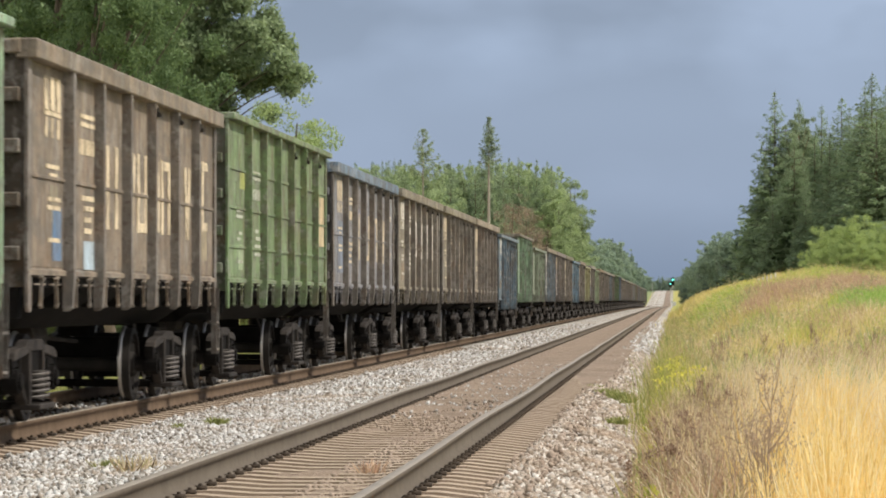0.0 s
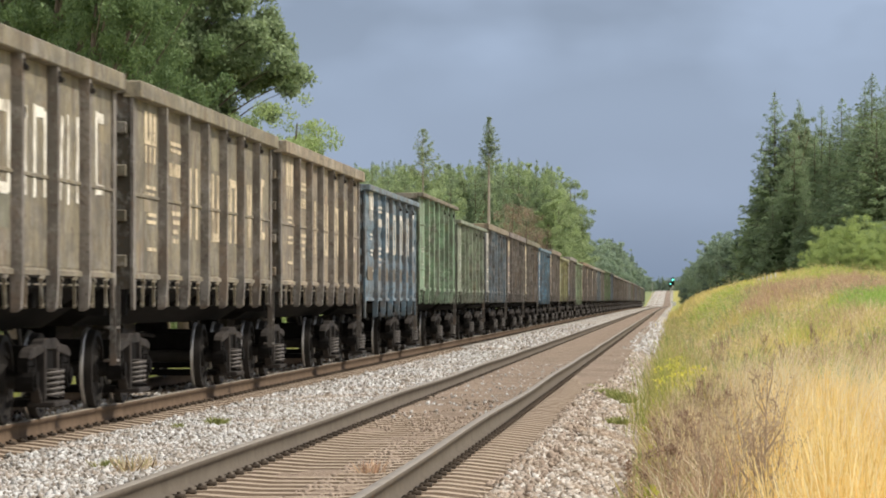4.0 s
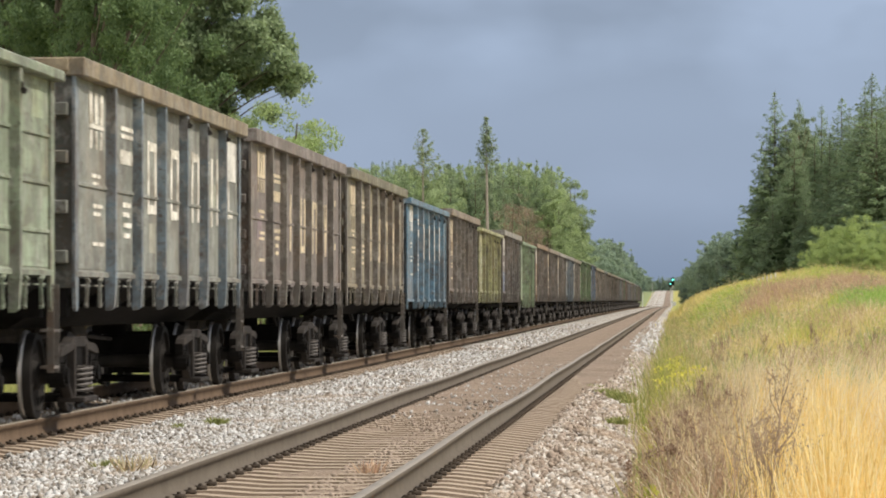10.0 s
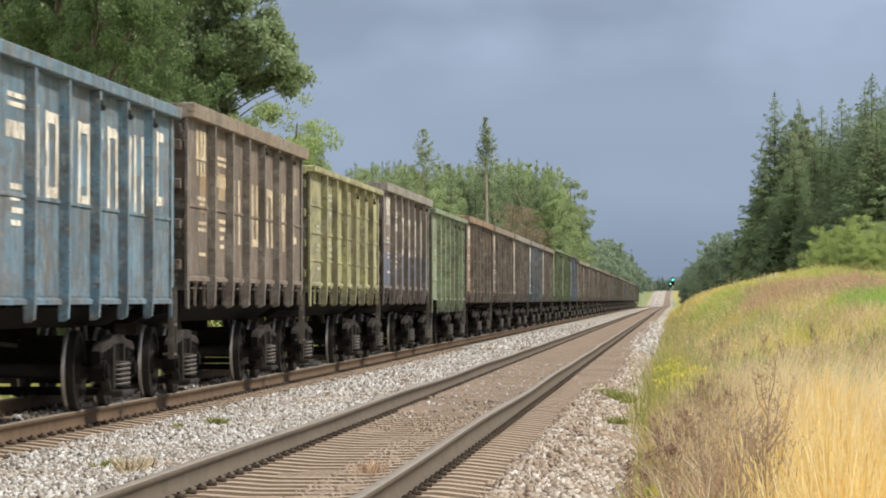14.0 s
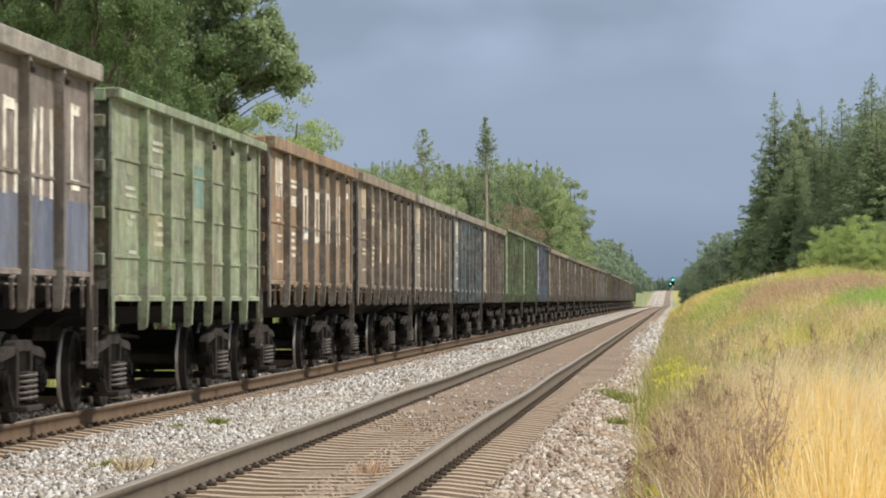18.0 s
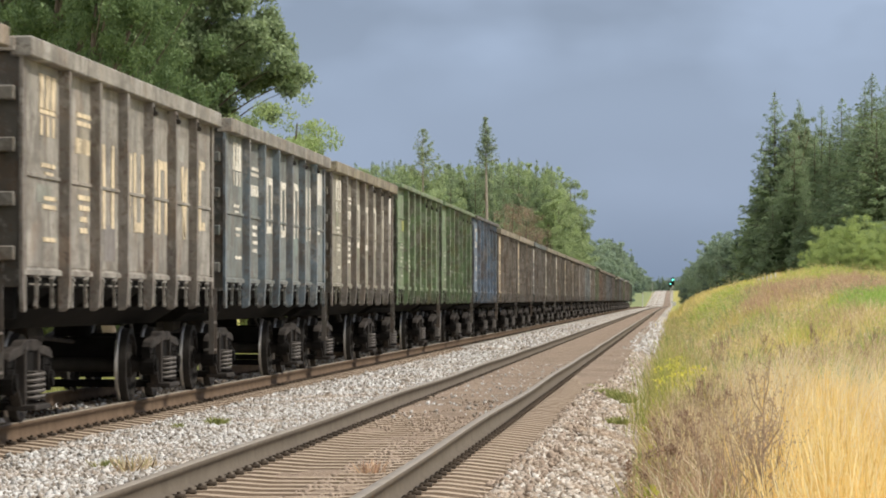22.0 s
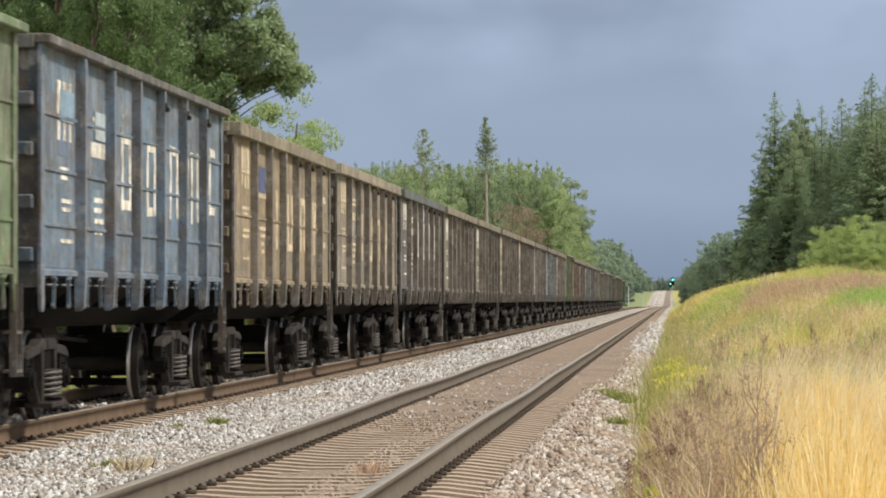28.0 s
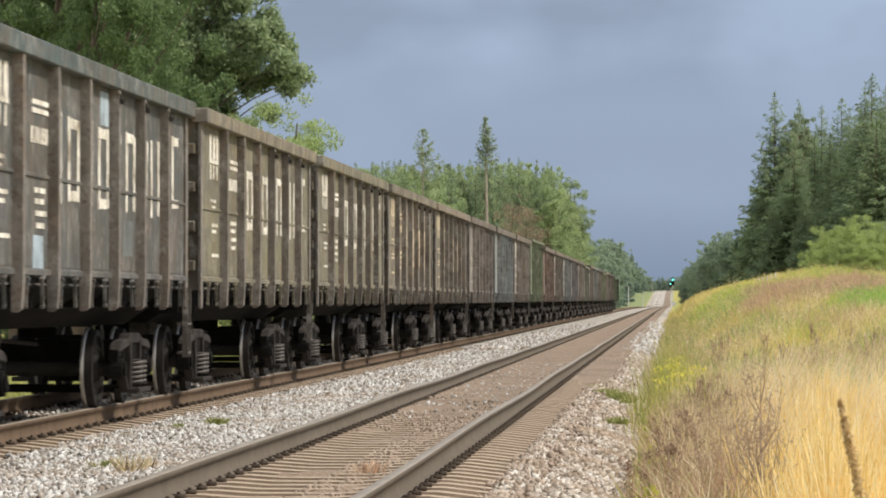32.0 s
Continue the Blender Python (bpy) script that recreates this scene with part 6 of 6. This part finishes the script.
def dry_weed(x, y, high, seed, mat, seeds_mat, branches=9, label="bare brown branching weed stalk in the grass"):
    """A dead stalk with upright side twigs and knots of seed."""
    g = np.random.default_rng(seed)
    base = new("dry_weed", None)
    base.location = (x, y, float(ground_z(np.float64(x), np.float64(y))) - 0.02)
    wd = Wood()
    lean = g.normal(size=2) * 0.06 * high
    stem = [np.array([lean[0] * t * t, lean[1] * t * t, high * t]) for t in np.linspace(0, 1, 6)]
    wd.add(stem, [0.009 * (1 - 0.75 * t) for t in np.linspace(0, 1, 6)], 5)
    tips = []
    for i in range(branches):
        t = g.uniform(0.18, 0.9)
        p = np.array([lean[0] * t * t, lean[1] * t * t, high * t])
        az, ln = g.uniform(0, 6.28), high * (0.46 - 0.26 * t) * g.uniform(0.7, 1.2)
        q = p + np.array([math.cos(az) * ln * 0.42, math.sin(az) * ln * 0.42, ln * 0.92])
        m = (p + q) / 2 + np.array([math.cos(az), math.sin(az), -0.4]) * ln * 0.10
        wd.add([p, m, q], [0.0042, 0.0032, 0.0016], 4)
        for j in range(4):
            s = g.uniform(0.35, 1)
            a = p + (q - p) * s
            b = a + np.array([g.normal() * 0.10, g.normal() * 0.10, abs(g.normal()) * 0.14 + 0.05]) * ln * 1.6
            wd.add([a, b], [0.0028, 0.0012], 3)
            tips += [a + (b - a) * k for k in (0.4, 0.7, 1.0)]
        tips += [p + (q - p) * k for k in (0.6, 0.8, 1.0)]
    me_ = mesh_np("stalk", np.array(wd.v), np.array(wd.f), True)
    me_.materials.append(mat)
    share("stalk", me_, base)
    if seeds_mat:
        c = np.repeat(np.array(tips), 3, 0)
        c = c + g.normal(size=c.shape) * 0.014
        v, f = leaves_at(c, 0.009, g, 1.0)
        me_ = mesh_np("seed_head", v, f)
        me_.materials.append(seeds_mat)
        tagged(share("seed_head", me_, base), kind="stuff")
    return tagged(base, label, "weed", "dry weeds in the grass")


TWIG = plain("dry_twig", (0.33, 0.245, 0.175), (0.45, 0.34, 0.25), 0.9, 0, 20, 0)
TWIG_BUD = grass_mat("dry_buds", [(0.0, (0.38, 0.28, 0.19)), (1.0, (0.58, 0.45, 0.32))])
SEED = grass_mat("brown_seed", [(0.0, (0.19, 0.115, 0.08)), (1.0, (0.34, 0.22, 0.155))])
SPIKE = grass_mat("golden_seed_spike", [(0.0, (0.52, 0.36, 0.19)), (1.0, (0.82, 0.66, 0.40))])
STEM = plain("green_stem", (0.10, 0.15, 0.04), (0.16, 0.20, 0.06), 0.8, 0, 20, 0)
swaying = []
for px, y, h, sd, br in ((1347, 20.5, 1.18, 1, 20), (1322, 22.5, 0.80, 3, 10), (1252, 23.0, 0.72, 8, 9)):
    swaying.append(dry_weed(px_x(px, y), y, h, sd, TWIG, TWIG_BUD, br))
for px, y, h, sd in ((1172, 27, 0.62, 4), (1235, 26, 0.75, 5), (1262, 29, 0.70, 6), (1205, 31, 0.66, 7), (1225, 36, 0.7, 9), (1190, 25, 0.55, 10), (1285, 27, 0.8, 11), (1110, 24.5, 0.45, 12),
                     (1250, 40, 0.75, 13), (1155, 33, 0.5, 18), (1215, 28, 0.7, 20), (1270, 34, 0.75, 21), (1145, 26, 0.5, 22), (1300, 31, 0.8, 23), (1240, 33, 0.8, 24)):
    dry_weed(px_x(px, y), y, h, sd, TWIG, SEED, 7, "rust-brown dock stalk gone to seed")
for px, y, h, sd in ((1268, 58, 0.95, 31), (1276, 55, 0.85, 32), (1432, 60, 0.95, 33), (1443, 58, 0.9, 34), (1384, 56, 0.75, 35), (1350, 64, 0.8, 36), (1500, 62, 0.8, 37), (1536, 57, 0.85, 38), (1320, 52, 0.7, 39)):
    dry_weed(px_x(px, y), y, h, sd, TWIG, SEED, 8, "dark brown dock stalk gone to seed in the meadow")
for i, (px, y, h) in enumerate(((1196, 45, 0.62), (1212, 47, 0.66), (1222, 44, 0.55), (1204, 50, 0.62), (1186, 52, 0.58), (1218, 54, 0.6), (1176, 48, 0.45), (1230, 50, 0.5), (1194, 58, 0.6), (1210, 62, 0.6))):
    leafy_herb(px_x(px, y), y, h, 40 + i)
for i, (px, y, h) in enumerate(((1398, 52, 0.5), (1405, 50, 0.45), (1480, 46, 0.55), (1492, 48, 0.5), (1500, 45, 0.45), (1336, 60, 0.5), (1164, 29, 0.30), (1150, 25, 0.28), (1140, 23.5, 0.30), (1158, 36, 0.35), (1250, 24, 0.3), (1310, 23, 0.3)) + tuple((1192 - (1.5 + 0.7 * math.sin(3.1 * i)) * 6150 * 0.1 / (22 + 1.9 * i), 22 + 1.9 * i, 0.24 + 0.08 * math.sin(5.3 * i)) for i in range(16))):
    leafy_herb(px_x(px, y), y, h, 70 + i, False)


def seed_stalk(x, y, high, mat):
    """A tall stalk with a long brown seed spike."""
    g = np.random.default_rng(77)
    base = new("seed_stalk", None)
    base.location = (x, y, float(ground_z(np.float64(x), np.float64(y))) - 0.02)
    wd = Wood()
    wd.add([(0, 0, high * t) for t in np.linspace(0, 1, 5)], [0.005, 0.0045, 0.004, 0.003, 0.001], 5)
    me_ = mesh_np("stalk", np.array(wd.v), np.array(wd.f), True)
    me_.materials.append(TWIG)
    share("stalk", me_, base)
    t = g.uniform(0.45, 1.0, 1500)
    rad = 0.028 * (1.05 - t) ** 0.5 * g.uniform(0.3, 1.3, 1500)
    az = g.uniform(0, 6.28, 1500)
    v, f = leaves_at(np.stack([rad * np.cos(az), rad * np.sin(az), t * high], 1), 0.010, g, 1.0)
    me_ = mesh_np("spike", v, f)
    me_.materials.append(mat)
    share("spike", me_, base, None)
    return tagged(base, "tall brown seed stalk bending in the wind", "weed")


seed_head = seed_stalk(0.84, 12.0, 1.31, SPIKE)


def tuft(x, y, z, high, n, mat, label, seed):
    g = np.random.default_rng(seed)
    p = np.stack([g.normal(size=n) * high * 0.45, g.normal(size=n) * high * 0.45, np.zeros(n)], 1)
    d = p * 0.7 + g.normal(size=(n, 3)) * high * 0.3
    d[:, 2] = high * g.uniform(0.5, 1.1, n)
    az = g.uniform(0, 6.28, n)
    u = np.stack([np.cos(az), np.sin(az), 0 * az], 1) * 0.008
    v = np.stack([p - u, p + u, p + d * 0.6 + u * 0.8, p + d * 0.6 - u * 0.8, p + d], 1)
    f = np.concatenate([np.array([(0, 1, 2), (0, 2, 3), (3, 2, 4)])[None] + (np.arange(n) * 5)[:, None, None]]).reshape(-1, 3)
    me_ = mesh_np("weed_tuft", v.reshape(-1, 3), f)
    me_.materials.append(mat)
    ob = new("weed_tuft", me_)
    ob.location = (x, y, z)
    return tagged(ob, label, "weed", "weeds in the ballast")


TUFT_GREEN = grass_mat("tuft_green", [(0.0, (0.20, 0.23, 0.07)), (1.0, (0.42, 0.42, 0.17))])
for i, (px, py, hh, nn) in enumerate(((378, 755, 0.10, 160), (225, 838, 0.15, 50), (258, 832, 0.12, 36), (180, 832, 0.09, 40), (655, 840, 0.13, 40), (1075, 694, 0.13, 200), (1098, 700, 0.13, 200), (1052, 684, 0.10, 120), (1112, 706, 0.10, 120),
                                      (1060, 690, 0.08, 80), (1085, 740, 0.08, 70), (1100, 742, 0.10, 80), (1040, 672, 0.07, 60), (310, 760, 0.07, 40))):
    y = (EYE[2] + 0.21) * 6150 / (py - 530)
    tuft(px_x(px, y), y, float(line_z(np.float64(y))) - (0.21 if px < 900 else 0.27), hh, nn, RUSTY if px == 655 else TANGLE if px in (225, 258) else TUFT_GREEN, "small brown and green dry weed tuft between the stones" if px in (225, 655, 258) else "small green weed tuft growing in the ballast", 60 + i)


# ---------------------------------------------------------------- signal and posts far along the line
POST_GREY = plain("grey_post_paint", (0.50, 0.50, 0.48), (0.62, 0.62, 0.60), 0.6, 0, 3)
LAMP = Nodes("signal_lamp", 0.4)
LAMP.color((0.2, 0.8, 0.7))
LAMP.b.inputs["Emission Color"].default_value = (0.10, 1.0, 0.72, 1)
LAMP.b.inputs["Emission Strength"].default_value = 1.6
LAMP = LAMP.mat


def signal(x, y, high):
    """Colour light signal: mast, hooded head, a burning lamp, a box and a white plate."""
    base = new("railway_signal", None)
    base.location = (x, y, float(ground_z(np.float64(x), np.float64(y))) + 0.1)
    bm = bmesh.new()
    rod(bm, (0, 0, -0.3), (0, 0, high), 0.10, 10)
    part("mast", bm, POST_GREY, base)
    bm = bmesh.new()
    prism(bm, [(-0.34, high - 0.2), (0.34, high - 0.2), (0.40, high + 0.1), (0.40, high + 1.5), (0.2, high + 1.8), (-0.2, high + 1.8), (-0.40, high + 1.5), (-0.40, high + 0.1)], "y", -0.2, -0.1)
    head = part("head", bm, BLACK, base, "black signal head")
    for i, z in enumerate((1.25, 0.30)):
        bm = bmesh.new()
        rod(bm, (0, -0.22, high + z), (0, -0.32, high + z), 0.27 if i == 0 else 0.12, 14)
        part("lamp", bm, LAMP if i == 0 else BLACK, head, "glowing green lamp" if i == 0 else "")
    bm = bmesh.new()
    box(bm, 0.45, -0.2, 1.0, 0.7, 0.5, 0.9)
    part("relay_box", bm, POST_GREY, base, "pale relay box", 0.03)
    bm = bmesh.new()
    rod(bm, (-0.4, 0, 0), (-0.4, 0, high - 0.4), 0.03, 6)
    rod(bm, (0.4, 0, 0), (0.4, 0, high - 0.4), 0.03, 6)
    part("ladder", bm, POST_GREY, base)
    return tagged(base, "railway light signal on a grey mast, showing a bright green light", "signal")


signal(px_x(1190, 900), 900.0, 6.0)
signal(px_x(1186.5, 1250), 1250.0, 6.2)


def pole(x, y, high, r=0.12):
    base = new("wooden_pole", None)
    base.location = (x, y, float(ground_z(np.float64(x), np.float64(y))) - 0.2)
    bm = bmesh.new()
    rod(bm, (0, 0, 0), (0, 0, high), r, 8, r * 0.7)
    part("shaft", bm, POST_GREY, base)
    bm = bmesh.new()
    box(bm, 0, 0, high - 0.4, 1.2, 0.10, 0.12)
    part("crossarm", bm, BARK, base)
    return tagged(base, "pale wooden pole with a crossarm beside the line", "pole", "poles beside the line")


pole(px_x(1137, 1090), 1090.0, 5.2)
pole(px_x(1112, 860), 860.0, 6.2)
pole(px_x(1154, 1550), 1550.0, 6.0)


def stake(x, y, high):
    bm = bmesh.new()
    rod(bm, (0, 0, -0.15), (0, 0, high), 0.05, 7, 0.042)
    ob = part("wooden_stake", bm, POST_GREY)
    ob.location = (x, y, float(ground_z(np.float64(x), np.float64(y))))
    return tagged(ob, "short pale wooden stake in the grass of the bank", "stake", "stakes on the bank")


for px in (1341, 1349, 1356, 1363, 1371):
    stake(px_x(px, 168), 168.0, 0.55)
stake(px_x(1522, 170), 170.0, 0.6)


# ---------------------------------------------------------------- what moves
def travel(t):
    """Metres that the train has run by t seconds."""
    return WAGON * (0.8972 * t - 0.00149 * t * t)


def motions():
    first = (2.098 - 0.5) * WAGON + 0.85         # centre of the leading wagon at the start
    for k, w in enumerate(wagons):
        rows = []
        for i in range(17):
            t = i * 2.0
            y = first + k * WAGON - travel(t)
            a, b = float(line_z(np.float64(y - 4.3))), float(line_z(np.float64(y + 4.3)))
            rows.append((t, pose(TRAIN_TRACK, y, (a + b) / 2, math.degrees(math.atan2(b - a, 8.6)), 0, 0)))
        walk(w, rows)
    # all wheels turn alike: key the first of each place on a bogie, and let the rest share it
    turns = {}
    for w in wagons:
        for bogie in w.children:
            if not bogie.name.startswith("bogie"):
                continue
            for ws in bogie.children:
                if not ws.name.startswith("wheelset"):
                    continue
                d = round(ws.location.y, 3)
                if d not in turns:
                    walk(ws, [(i / FPS, pose(0, d, WHEEL_R, math.degrees(travel(i / FPS) / WHEEL_R))) for i in range(32 * FPS + 1)])
                    turns[d] = ws
                else:
                    ws.rotation_mode = "QUATERNION"
                    keys = ws.animation_data_create()
                    keys.action = turns[d].animation_data.action
                    keys.action_slot = turns[d].animation_data.action_slot

    # plants that sway in the wind: (seconds, lean to the right in degrees)
    wind = ((0, 2.2), (2, 1.4), (3.5, 0.0), (6, 5.2), (8, 3.1), (10, 5.4), (12, 0.0), (14, 1.3), (17, 0.7), (19, 1.5), (21, -2.0), (23, 1.3), (25, -1.8), (28, -2.5), (30, -3.0), (32, -1.5))
    for k, plant_ in enumerate(swaying):
        m = plant_.matrix_basis.copy()
        walk(plant_, [(t, m @ pose(0, 0, 0, 0.0, a * (1 - 0.25 * k))) for t, a in wind])
    m = seed_head.matrix_basis.copy()
    walk(seed_head, [(t, m @ pose(0, 0, 0, 0, a)) for t, a in ((0, 3), (10, 2), (20, 3), (31.5, 2), (31.8, -3.5), (31.9, -8.5), (32, -12))])
    m = tall_thin.matrix_basis.copy()
    walk(tall_thin, [(t, Matrix.Translation(m.translation) @ pose(0, 0, 0, 0, a) @ m.to_quaternion().to_matrix().to_4x4())
                     for t, a in ((0, 0.2), (3.5, 0.2), (6, 0.5), (8, -0.4), (17, -0.8), (32, -0.8))])


motions()
